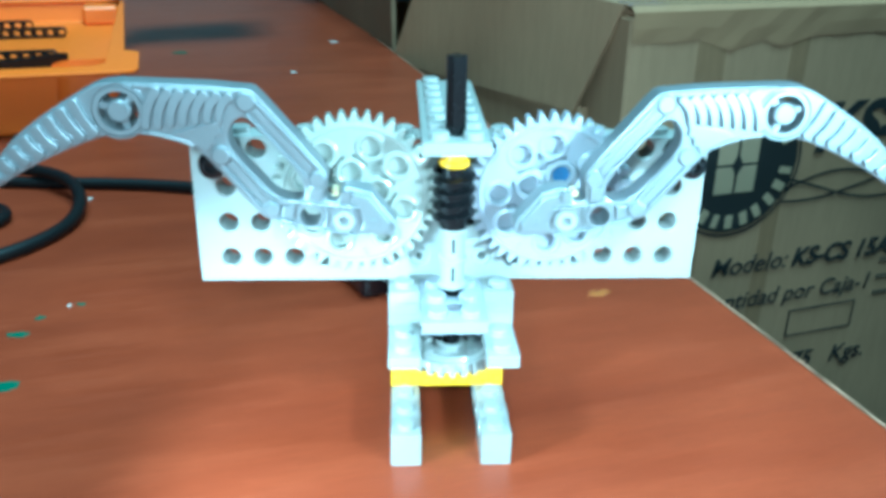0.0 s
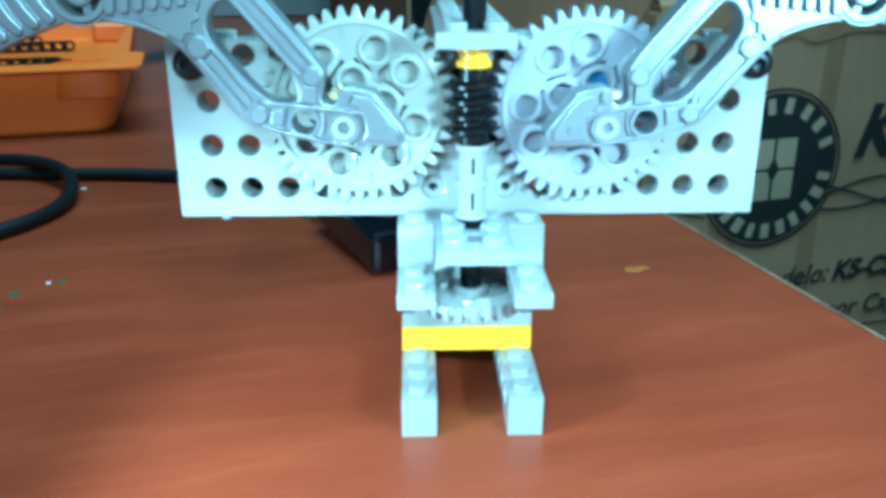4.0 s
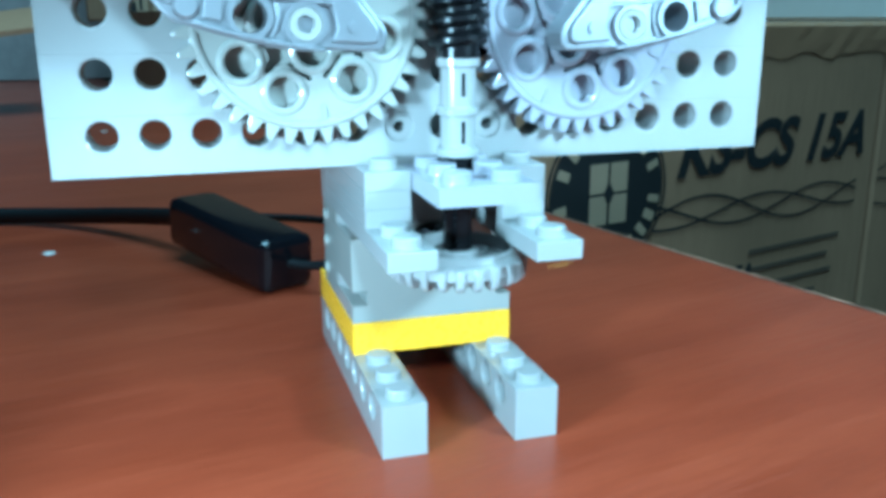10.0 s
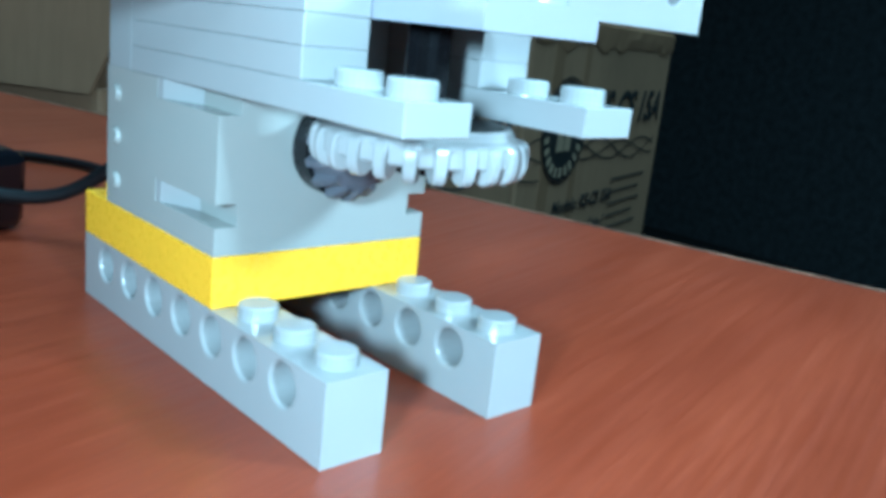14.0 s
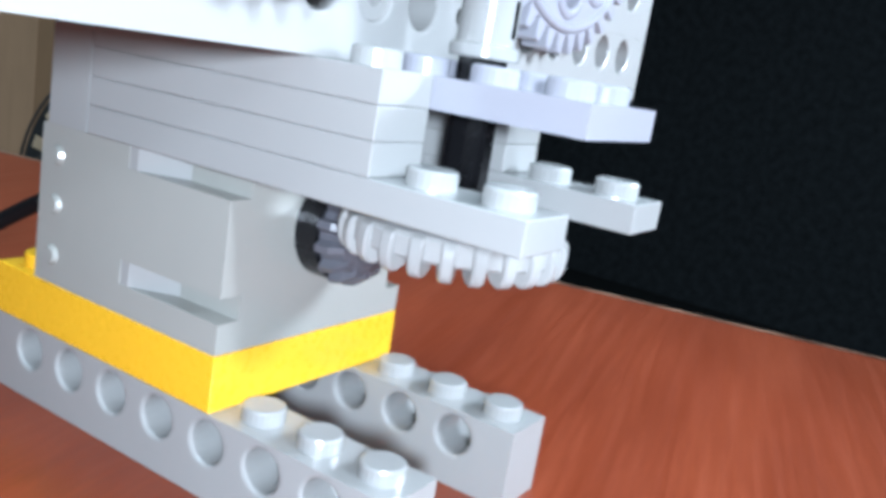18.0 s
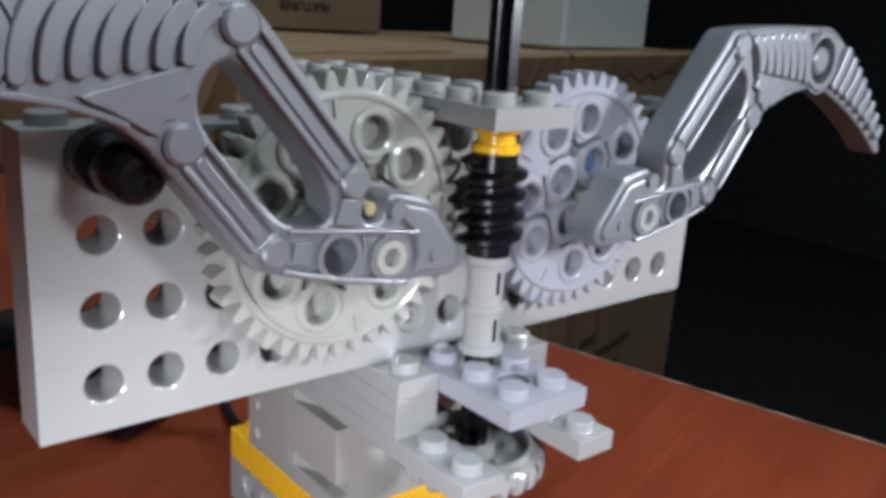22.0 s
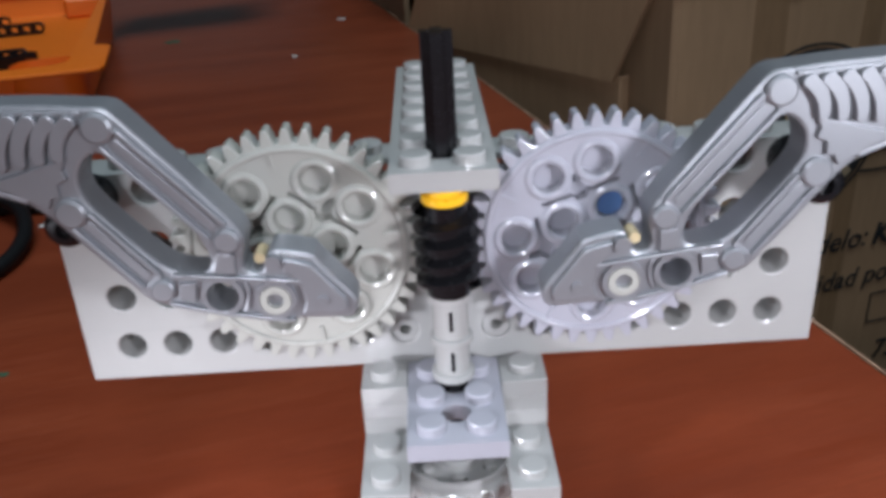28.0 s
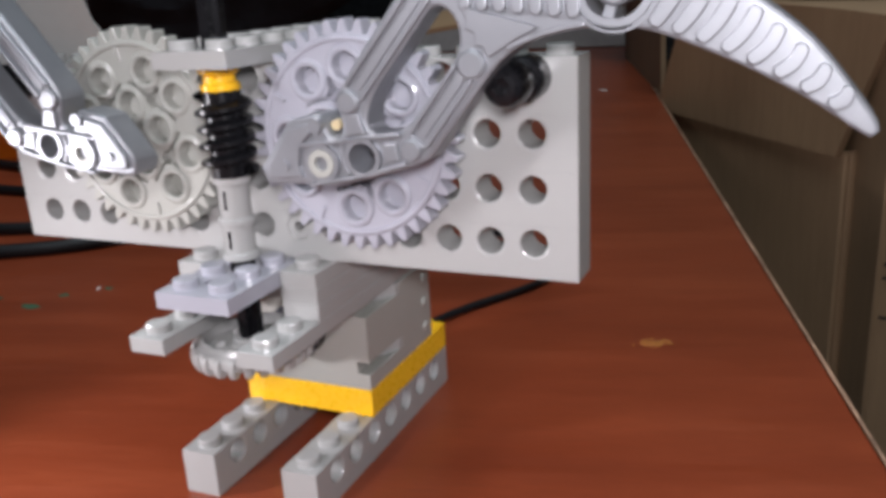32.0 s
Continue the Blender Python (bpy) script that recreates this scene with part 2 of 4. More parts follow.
def weld(bm, limit=0.3):
    """Joins touching points and keeps every corner sharper than the limit crisp."""
    bmesh.ops.remove_doubles(bm, verts=bm.verts, dist=1e-6)
    for f in bm.faces:
        f.smooth = True
    for e in bm.edges:
        e.smooth = len(e.link_faces) == 2 and e.calc_face_angle(0) < limit


def cut_shape(loops, depth, bevel=0.0):
    """A plate cut along closed loops (mm, the first is the outline, the others holes), lying in XY, depth thick about z = 0."""
    cu = bpy.data.curves.new("cut", "CURVE")
    cu.dimensions, cu.fill_mode, cu.extrude, cu.bevel_depth, cu.bevel_resolution = "2D", "BOTH", (depth / 2 - bevel) * MM, bevel * MM, 1
    for loop in loops:
        s = cu.splines.new("POLY")
        s.points.add(len(loop) - 1)
        for p, (x, y) in zip(s.points, loop):
            p.co = (x * MM, y * MM, 0, 1)
        s.use_cyclic_u = True
    if bevel:
        cu.offset = -bevel * MM
    ob = bpy.data.objects.new("cut", cu)
    scene.collection.objects.link(ob)
    me = bpy.data.meshes.new_from_object(ob.evaluated_get(bpy.context.evaluated_depsgraph_get()))
    bpy.data.objects.remove(ob)
    bpy.data.curves.remove(cu)
    q = bmesh.new()
    q.from_mesh(me)
    weld(q)
    q.to_mesh(me)
    q.free()
    return me


def moved(me, m):
    me.transform(m)
    return me


def to_bm(bm, me):
    bm.from_mesh(me)
    bpy.data.meshes.remove(me)


STAND_UP = Matrix.Rotation(math.pi / 2, 4, "X")


def at(x, y, z):
    return Matrix.Translation((x * MM, y * MM, z * MM))


def smooth_loop(pts, cuts=4):
    """A closed round loop through the points (Catmull-Rom)."""
    out, n = [], len(pts)
    for i in range(n):
        p0, p1, p2, p3 = (Vector((*pts[(i + k) % n][:2], 0)) for k in (-1, 0, 1, 2))
        for c in range(cuts):
            t = c / cuts
            q = 0.5 * (2 * p1 + (p2 - p0) * t + (2 * p0 - 5 * p1 + 4 * p2 - p3) * t * t + (3 * p1 - p0 - 3 * p2 + p3) * t ** 3)
            out.append((q.x, q.y))
    return out


# ---------------------------------------------------------------- setting
def along(p, s, d):
    """A point s across and d back along the table's own axes from p."""
    return (p[0] + 0.968 * s - 0.249 * d, p[1] + 0.249 * s + 0.968 * d)


def slab(name, corners, z0, z1, material, kind="structure", label="", category=""):
    bm = bmesh.new()
    lo = [bm.verts.new((x * MM, y * MM, z0 * MM)) for x, y in corners]
    hi = [bm.verts.new((x * MM, y * MM, z1 * MM)) for x, y in corners]
    bm.faces.new(lo[::-1])
    bm.faces.new(hi)
    n = len(corners)
    for i in range(n):
        bm.faces.new((lo[i], lo[(i + 1) % n], hi[(i + 1) % n], hi[i]))
    return bm


EDGE = (127, 4)
table_corners = [along(EDGE, 0, -700), along(EDGE, 0, 1150), along(EDGE, -1500, 1150), along(EDGE, -1500, -700)]
table = thing("table", "reddish brown wood laminate table with specks of paint", "table")
bm = slab("tabletop", table_corners, -25, 0, WOOD)
bmesh.ops.bevel(bm, geom=list(bm.edges), offset=0.0012, segments=2, affect="EDGES")
part("tabletop", bm, WOOD, table)
band = bmesh.new()
prev = None
for k in range(121):
    x, y = along(EDGE, 0, -690 + 1830 * k / 120)
    w = 0.5 + 0.9 * abs(noise.noise((k * 0.37, 3.1, 0)))
    cur = [band.verts.new((px * MM, py * MM, z * MM)) for px, py, z in ((x - w * 0.968, y - w * 0.249, 0.15), (x + 0.25, y + 0.06, 0.1), (x + 0.3, y + 0.08, -w * 1.5))]
    if prev:
        for q in range(2):
            band.faces.new((prev[q], prev[q + 1], cur[q + 1], cur[q]))
    prev = cur
part("edge_band", band, WORN, table, "pale worn edge of the table top", True)
for s, d in ((-60, -640), (-60, 1090), (-1440, 1090), (-1440, -640)):
    x, y = along(EDGE, s, d)
    bm = bmesh.new()
    box(bm, x - 25, x + 25, y - 25, y + 25, -750, -25, 2)
    part("leg", bm, WOOD, table)

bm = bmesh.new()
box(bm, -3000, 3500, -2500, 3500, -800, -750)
tagged(part("floor", bm, CEMENT), "cement floor under the table, toned near black for the dark room", "floor", kind="structure")
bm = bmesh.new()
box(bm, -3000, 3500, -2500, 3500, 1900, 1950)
tagged(part("ceiling", bm, PLASTER), "plaster ceiling above the table, toned near black for the dark room", "ceiling", kind="structure")
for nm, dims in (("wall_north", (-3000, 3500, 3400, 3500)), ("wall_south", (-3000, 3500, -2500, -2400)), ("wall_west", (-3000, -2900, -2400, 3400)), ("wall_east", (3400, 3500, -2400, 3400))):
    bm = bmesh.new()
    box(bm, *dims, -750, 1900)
    tagged(part(nm, bm, PLASTER), "plain plaster wall of the room, toned near black as if unlit", "wall", kind="structure")


# ---------------------------------------------------------------- cartons beyond the table
PHI = radians(16.26)
U = Vector((math.cos(PHI), math.sin(PHI), 0))
N = Vector((math.sin(PHI), -math.cos(PHI), 0))
FACE = Matrix(((U.x, 0, N.x, -N.x * 0.2939), (U.y, 0, N.y, -N.y * 0.2939), (0, 1, 0, 0), (0, 0, 0, 1)))


def text_mesh(words, size, shear=0.0, bold=0.0, align="LEFT"):
    cu = bpy.data.curves.new("words", "FONT")
    cu.body, cu.size, cu.shear, cu.offset, cu.align_x, cu.extrude = words, size * MM, shear, bold * MM, align, 0.0002
    ob = bpy.data.objects.new("words", cu)
    scene.collection.objects.link(ob)
    me = bpy.data.meshes.new_from_object(ob.evaluated_get(bpy.context.evaluated_depsgraph_get()))
    bpy.data.objects.remove(ob)
    bpy.data.curves.remove(cu)
    return me


def ribbon(bm, pts, width):
    """A flat line through points in the XY plane, mm."""
    prev = None
    for i, p in enumerate(pts):
        a, b = pts[max(0, i - 1)], pts[min(len(pts) - 1, i + 1)]
        d = Vector((b[0] - a[0], b[1] - a[1])).normalized()
        n = Vector((-d.y, d.x)) * width / 2
        cur = [bm.verts.new(((p[0] + s * n.x) * MM, (p[1] + s * n.y) * MM, 0)) for s in (1, -1)]
        if prev:
            bm.faces.new((prev[0], prev[1], cur[1], cur[0]))
        prev = cur


def carton(u0, label):
    c = thing("carton", label, "carton", "loudspeaker cartons")
    face = FACE @ at(u0, 0, 0)
    w, top, deep = 410, 66, 400
    bm = bmesh.new()
    box(bm, 0, w, -750, top - 2, -deep, 0, 2.5)
    bm.transform(face)
    part("body", bm, CARD, c)
    # lid flaps, slightly lifted
    for k, (z0, z1) in enumerate(((-deep / 2 - 1, 0), (-deep, -deep / 2 + 1))):
        bm = bmesh.new()
        box(bm, 1, w - 1, top - 1.5 + k * 0.0, top + 2.5, z0, z1, 1)
        bm.transform(face)
        part("lid_flap", bm, CARD, c)
    bm = bmesh.new()
    prev = None
    for k in range(33):
        x = w * k / 32
        h = 18 + 22 * abs(noise.noise((x * 0.02, u0, 0)))
        cur = [bm.verts.new((x * MM, z * MM, (d + 0.9 * noise.noise((x * 0.11, z * 0.13, u0))) * MM)) for z, d in ((top - h, 0.9), (top - h * 0.5, 1.6), (top + 1, 1.9), (top + 4.2, -2), (top + 4.5, -h), (top + 4.2, -1.6 * h))]
        if prev:
            for q in range(5):
                bm.faces.new((prev[q], prev[q + 1], cur[q + 1], cur[q]))
        prev = cur
    bm.transform(face)
    part("packing_tape", bm, TAPE, c, "crumpled clear brown packing tape")
    for x0, x1 in ((52, 74), (128, 142)):
        bm = bmesh.new()
        box(bm, x0, x1, -300, top, -0.2, 0.5)
        bm.transform(face)
        part("tape_strip", bm, STRIP, c, "faded strip of brown tape")
    front = face @ at(-10, 0, 0.9)
    # round mark: a black disc with a thin rim, a ring of pale bars and a split pale panel
    cx, cz, R = 107, -42, 55
    part("print_ring", moved(cut_shape([circle(cx, cz, R, 64), circle(cx, cz, R - 1.6, 64)], 0.4), front), INK, c)
    part("print_disc", moved(cut_shape([circle(cx, cz, R - 3.4, 64)], 0.4), front), INK, c)
    for k in range(19):
        a = radians(22 + k * 19.5 if k < 8 else 190 + (k - 8) * 16)
        q = bmesh.new()
        box(q, -2.6 - 0.7 * (k % 2), 2.6 + 0.5 * (k % 3), -5.2, 5.2, 0, 0.3)
        q.transform(front @ at(cx + 43.5 * math.cos(a), cz + 43.5 * math.sin(a), 0.35) @ Matrix.Rotation(a + (-math.pi / 2 if k < 8 else math.pi / 2), 4, "Z"))
        part("print_bar", q, PAPER, c)
    for x0, x1, z0, z1 in ((-17, -1.2, 1, 21), (1.2, 17, 1, 21), (-17, -1.2, -21, -1), (1.2, 17, -21, -1)):
        bm = bmesh.new()
        box(bm, cx + x0, cx + x1, cz + z0, cz + z1, 0.2, 0.5)
        bm.transform(front)
        part("print_panel", bm, PAPER, c)
    part("print_diamond", moved(cut_shape([[(cx - 5, cz), (cx, cz - 9), (cx + 5, cz), (cx, cz + 9)]], 0.3), front @ at(0, 0, 0.6)), INK, c)
    for words, size, x, z, shear, bold in (("KS-CS 15A", 50, 172, -37, 0.3, 1.7), ("Modelo:", 21, 98, -130, 0.22, 0.1), ("KS-CS 15A", 21, 172, -130, 0.22, 0.7),
                                           ("Cantidad por Caja-1", 20, 92, -160, 0.2, 0.1), ("75   Kgs.", 22, 190, -226, 0.2, 0.2)):
        part("lettering", moved(text_mesh(words, size, shear, bold), front @ at(x, z, 0.2)), INK, c)
    for k in range(3):
        bm = bmesh.new()
        ribbon(bm, [(150 + 2.6 * i, -66 - i * 0.05 + (13 - k * 2) * math.sin(i * 0.075 + k * 2.1)) for i in range(96)], 2.0)
        bm.transform(front @ at(0, 0, 0.2 + 0.1 * k))
        part("print_wave", bm, INK, c, "thin black wavy line")
        bm = bmesh.new()
        ribbon(bm, [(12 + 2.5 * i, -56 - 14 * k + (9 - k * 2) * math.sin(i * 0.09 + k * 1.7)) for i in range(19)], 1.8)
        bm.transform(front @ at(0, 0, 0.2 + 0.1 * k))
        part("print_wave", bm, INK, c, "thin black wavy line")
    bm = bmesh.new()
    for x0, z0, x1, z1 in ((180, -170, 246, -171.2), (180, -193, 246, -194.2), (180, -170, 181.2, -194), (244.8, -170, 246, -194)):
        box(bm, x0, x1, z1, z0, 0, 0.3)
    bm.transform(front)
    part("print_frame", bm, INK, c)
    lines = [(262, (118, 104, 112, 92, 108)[k], -108 - 15 * k, 6) for k in range(5)] + [(100, (40, 150, 120, 140)[k], -256 - 26 * k, 13) for k in range(4)]
    for x, length, z, h in lines:
        bm = bmesh.new()
        box(bm, x, x + length, z, z + h * 0.62, 0, 0.25)
        bm.transform(front)
        part("print_line", bm, FAINT, c)
    return c


carton(226, "brown cardboard carton with round black mark and printed text")
carton(642, "second brown printed cardboard carton beside the first")


def panel_carton(name, a, b, top, lean, label, material, deep=300):
    """A carton whose front runs from a to b on the plan, with a leaning open flap above its rim."""
    c = thing(name, label, "carton")
    a, b = Vector((*a, 0)), Vector((*b, 0))
    d = (b - a).normalized()
    n = Vector((d.y, -d.x, 0))
    if n.y > 0:
        n = -n
    m = Matrix(((d.x, -n.x, 0, a.x * MM), (d.y, -n.y, 0, a.y * MM), (0, 0, 1, 0), (0, 0, 0, 1)))
    w = (b - a).length
    for x0, x1, y0, y1, z1 in ((0, w, 0, 4, -5), (0, w, deep - 4, deep, -5), (0, 4, 4, deep - 4, -5), (w - 4, w, 4, deep - 4, -5), (4, w - 4, 4, deep - 4, -740)):
        bm = bmesh.new()
        box(bm, x0, x1, y0, y1, -750, z1, 1)
        bm.transform(m)
        part("carton_side" if z1 == -5 else "carton_base", bm, material, c)
    bm = bmesh.new()
    vs = []
    for i in range(13):
        for j in range(7):
            x, z = w * i / 12, (top - lean[0] * i / 12 + 8) * j / 6 - 8
            off = 2.0 * math.sin(i * 0.9) * j / 6
            torn = 1.3 * noise.noise((j * 3.7, i, 5)) if i == 12 else 0
            vs.append(bm.verts.new(((x + lean[1] * z + torn) * MM, off * MM, z * MM)))
    for i in range(12):
        for j in range(6):
            bm.faces.new((vs[i * 7 + j], vs[i * 7 + j + 1], vs[(i + 1) * 7 + j + 1], vs[(i + 1) * 7 + j]))
    bm.transform(m)
    flap = part("flap", bm, material, c, "bent open cardboard flap")
    sol = flap.modifiers.new("thick", "SOLIDIFY")
    sol.thickness = 0.004
    return c


panel_carton("open_carton", (-13, 556), (115.5, 387), 80, (10.0, 0.5), "open brown cardboard carton with a raised leaning flap", CARD)
back_carton = panel_carton("open_carton", (-110, 900), (-14, 575), 80, (0.0, 0.0), "grey-brown open cardboard carton in the dark, toned down in colour", CARD_SHADE)


def loose_flap(parent, pts, material):
    bm = bmesh.new()
    bm.faces.new([bm.verts.new((x * MM, y * MM, z * MM)) for x, y, z in pts])
    bmesh.ops.subdivide_edges(bm, edges=list(bm.edges), cuts=3, use_grid_fill=True)
    for v in bm.verts:
        v.co.z += 0.002 * noise.noise(v.co * 18)
    f = part("flap", bm, material, parent, "bent open cardboard flap")
    f.modifiers.new("thick", "SOLIDIFY").thickness = 0.004


loose_flap(back_carton, [(-256, 560, 49), (-127, 600, 66), (-149, 690, 80), (-262, 640, 63)], CARD)

upper = thing("pictogram_carton", "brown carton with a row of white handling pictograms", "carton")
UP = Matrix.Translation((-0.13, 0.83, 0)) @ Matrix.Rotation(radians(-9), 4, "Z")
bm = bmesh.new()
box(bm, 0, 640, 0, 300, 70.9, 360, 2)
bm.transform(UP)
part("body", bm, CARD_SHADE, upper)
for k in range(7):
    q = bmesh.new()
    x = 33 + 33.5 * k
    box(q, x, x + 28, -0.6, 0.1, 77, 105)
    q.transform(UP)
    sign = part("pictogram", q, PAPER, upper, "pale square handling sign")
    q = bmesh.new()
    for d in ((x + 5, x + 8, 82, 100), (x + 20, x + 23, 82, 100), (x + 11, x + 17, 80 + 3 * (k % 3), 90 + 2 * (k % 4)), (x + 8, x + 20, 97, 99.5)):
        box(q, d[0], d[1], -1.0, -0.5, d[2], d[3])
    q.transform(UP)
    part("sign_marks", q, INK, sign)
part("lettering", moved(text_mesh("FEATURES", 13, 0, 0.3), UP @ at(577, -0.5, 101) @ Matrix.Rotation(math.pi, 4, "Y") @ STAND_UP), INK, upper)
pale = thing("white_box", "plain white box with a lid standing on the cartons", "box")
for nm, dims in (("body", (2, 188, 2, 148, 70.9, 200)), ("lid", (0, 190, 0, 150, 200.5, 240))):
    bm = bmesh.new()
    box(bm, *dims, 3)
    bm.transform(Matrix.Translation((0.575, 0.513, 0)) @ Matrix.Rotation(radians(12), 4, "Z"))
    part(nm, bm, WHITE, pale)
bm = bmesh.new()
bmesh.ops.create_icosphere(bm, subdivisions=4, radius=1.0)
for v in bm.verts:
    p = v.co.copy()
    k = 1 + 0.35 * noise.noise(p * 2.6) + 0.2 * noise.noise(p * 7)
    v.co = Vector((p.x * 0.075 * k, p.y * 0.05 * k, max(-0.7, p.z) * 0.026 * k))
bm.transform(Matrix.Translation((0.155, 0.62, 0.112)))
tagged(part("blue_bag", bm, BLUE_BAG, None, "", True), "crumpled blue plastic bag lying on the cartons", "bag")

# ---------------------------------------------------------------- the machine
machine = thing("toy_brick_machine", "grey toy-brick machine with worm gear and two silver wing arms", "toy machine")
ZB = 48.0
HZ = 6.4


def beam_brick(n, x0, y0, z0, axis="x", studs=None, material=GREY, name="beam_brick", label="", hole_z=HZ):
    """A studded brick one stud wide with n - 1 through holes, each with a rounded mouth."""
    L = n * 8
    edge = [(0.05, 0.012), (L - 0.05, 0.012), (L - 0.05, 9.588), (0.05, 9.588)]
    bm = bmesh.new()
    to_bm(bm, moved(cut_shape([edge] + [circle(8 * k, hole_z, 3.0, 24) for k in range(1, n)], 7.88), at(0, 4.0, 0) @ STAND_UP))
    walls = [f for f in bm.faces if abs(f.normal.y) < 0.5 and any((f.calc_center_median() - Vector((8 * k * MM, 0.004, hole_z * MM))).xz.length < 0.00306 for k in range(1, n))]
    bmesh.ops.delete(bm, geom=walls, context="FACES_ONLY")
    bore = [(3.0, -3.94), (2.72, -3.91), (2.52, -3.8), (2.42, -3.6), (2.4, -3.3), (2.4, 3.3), (2.42, 3.6), (2.52, 3.8), (2.72, 3.91), (3.0, 3.94)]
    for k in range(1, n):
        lathe(bm, bore, at(8 * k, 4.0, hole_z) @ STAND_UP)
    bmesh.ops.remove_doubles(bm, verts=bm.verts, dist=2e-6)
    for e in bm.edges:
        if all(abs(abs(v.co.y - 0.004) - 0.00394) < 1e-6 for v in e.verts):
            e.smooth = False
    m = at(x0, y0, z0)
    if axis == "y":
        m = m @ Matrix.Rotation(math.pi / 2, 4, "Z") @ at(0, -8, 0)
    bm.transform(m)
    ob = part(name, bm, material, machine, label)
    for k in range(n):
        if studs is None or k in studs:
            p = m @ Vector(((8 * k + 4) * MM, 4 * MM, 9.55 * MM))
            stud(ob, p.x / MM, p.y / MM, p.z / MM, material)
    return ob


def plain_brick(x0, x1, y0, y1, z0, z1, studs=(), holes=(), material=GREY, name="brick", label=""):
    bm = bmesh.new()
    if holes:
        loops = [[(x0 + 0.06, y0 + 0.06), (x1 - 0.06, y0 + 0.06), (x1 - 0.06, y1 - 0.06), (x0 + 0.06, y1 - 0.06)]] + [circle(hx, hy, 2.45, 24) for hx, hy in holes]
        to_bm(bm, moved(cut_shape(loops, z1 - z0 - 0.08), at(0, 0, (z0 + z1) / 2)))
    else:
        box(bm, x0 + 0.06, x1 - 0.06, y0 + 0.06, y1 - 0.06, z0 + 0.015, z1 - 0.015, 0.11)
    ob = part(name, bm, material, machine, label)
    for x, y in studs:
        stud(ob, x, y, z1 - 0.05, material)
    return ob


# feet and yellow block
YF = -15.4
for x0 in (-15.6, 8.4):
    beam_brick(8, x0, YF, 0, "y", studs=(0, 1, 2), name="foot_beam", label="grey foot beam with round holes")
plain_brick(-15.6, 16.4, YF + 24, YF + 64, 9.6, 16.0, [(x, YF + 60) for x in (-11.6, -3.6, 4.4, 12.4)], material=YELLOW, name="yellow_block", label="yellow block under the motor")

# motor
M0, M1 = YF + 24.2, YF + 56.0
bm = bmesh.new()
prof = [(-15.5, 16.05), (16.3, 16.05), (16.3, 19.5), (13.4, 19.5), (13.4, 22.3), (16.3, 22.3), (16.3, 32.6), (13.4, 32.6), (13.4, 35.1), (-12.6, 35.1), (-12.6, 32.6), (-15.5, 32.6),
        (-15.5, 22.3), (-12.6, 22.3), (-12.6, 19.5), (-15.5, 19.5)]
to_bm(bm, moved(cut_shape([prof], 16), at(0, M0 + 8, 0) @ STAND_UP))
motor = part("motor_case", bm, GREY_WARM, machine, "grey motor box with slotted sides")
bm = bmesh.new()
box(bm, -15.5, 16.3, M0 + 16, M1, 16.05, 35.1)
part("motor_back", bm, GREY_WARM, motor)
for sx, side in ((-1, -15.5), (1, 16.3)):
    for z0, z1 in ((19.5, 22.3), (32.6, 35.1)):
        bm = bmesh.new()
        a, b = side - sx * 3.0, side - sx * 0.1
        lo = [bm.verts.new((x * MM, y * MM, (z0 + 0.02) * MM)) for x, y in ((a, M0 + 9), (b, M0 + 14.6), (b, M0 + 16), (a, M0 + 16))]
        hi = [bm.verts.new((v.co.x, v.co.y, (z1 - 0.02) * MM)) for v in lo]
        bm.faces.new(lo[::-1])
        bm.faces.new(hi)
        for k in range(4):
            bm.faces.new((lo[k], lo[(k + 1) % 4], hi[(k + 1) % 4], hi[k]))
        part("slot_ramp", bm, GREY, motor, "sloping end of a side slot")
    for z in (19.6, 25.8, 31.6):
        bm = bmesh.new()
        rod(bm, (side, M0 + 28.6, z), (side + sx * 0.5, M0 + 28.6, z), 1.25, 16, 0.9)
        part("moulded_bump", bm, GREY_WARM, motor)
bm = bmesh.new()
rod(bm, (0.4, M0 + 0.4, 29.0), (0.4, M0 - 3.0, 29.0), 6.0, 36)
part("shaft_ring", bm, BLACK, motor, "black ring round the motor shaft")
bm = bmesh.new()
lathe(bm, [(5.3, -0.5), (5.3, 1.0), (4.6, 3.4), (3.4, 4.0), (2.2, 4.1), (0.01, 4.1)], at(0.4, M0 - 2.6, 29.0) @ STAND_UP, 36)
pinion = part("drive_pinion", bm, DARK, motor, "dark grey toothed pinion on the motor shaft")
for k in range(14):
    bm = bmesh.new()
    ring = []
    for z, r0, r1, h in ((0.6, 4.9, 6.3, 0.95), (2.2, 4.6, 6.0, 0.85), (3.7, 3.6, 4.8, 0.6)):
        ring.append([bm.verts.new((r * MM, w * MM, z * MM)) for r, w in ((r0, -h), (r1, -h * 0.45), (r1, h * 0.45), (r0, h))])
    for u, v in zip(ring, ring[1:]):
        for q in range(4):
            bm.faces.new((u[q], u[(q + 1) % 4], v[(q + 1) % 4], v[q]))
    bm.faces.new(ring[0][::-1])
    bm.faces.new(ring[-1])
    bm.transform(at(0.4, M0 - 2.6, 29.0) @ STAND_UP @ Matrix.Rotation(2 * math.pi * (k + 0.5) / 14, 4, "Z"))
    part("tooth", bm, DARK, pinion)

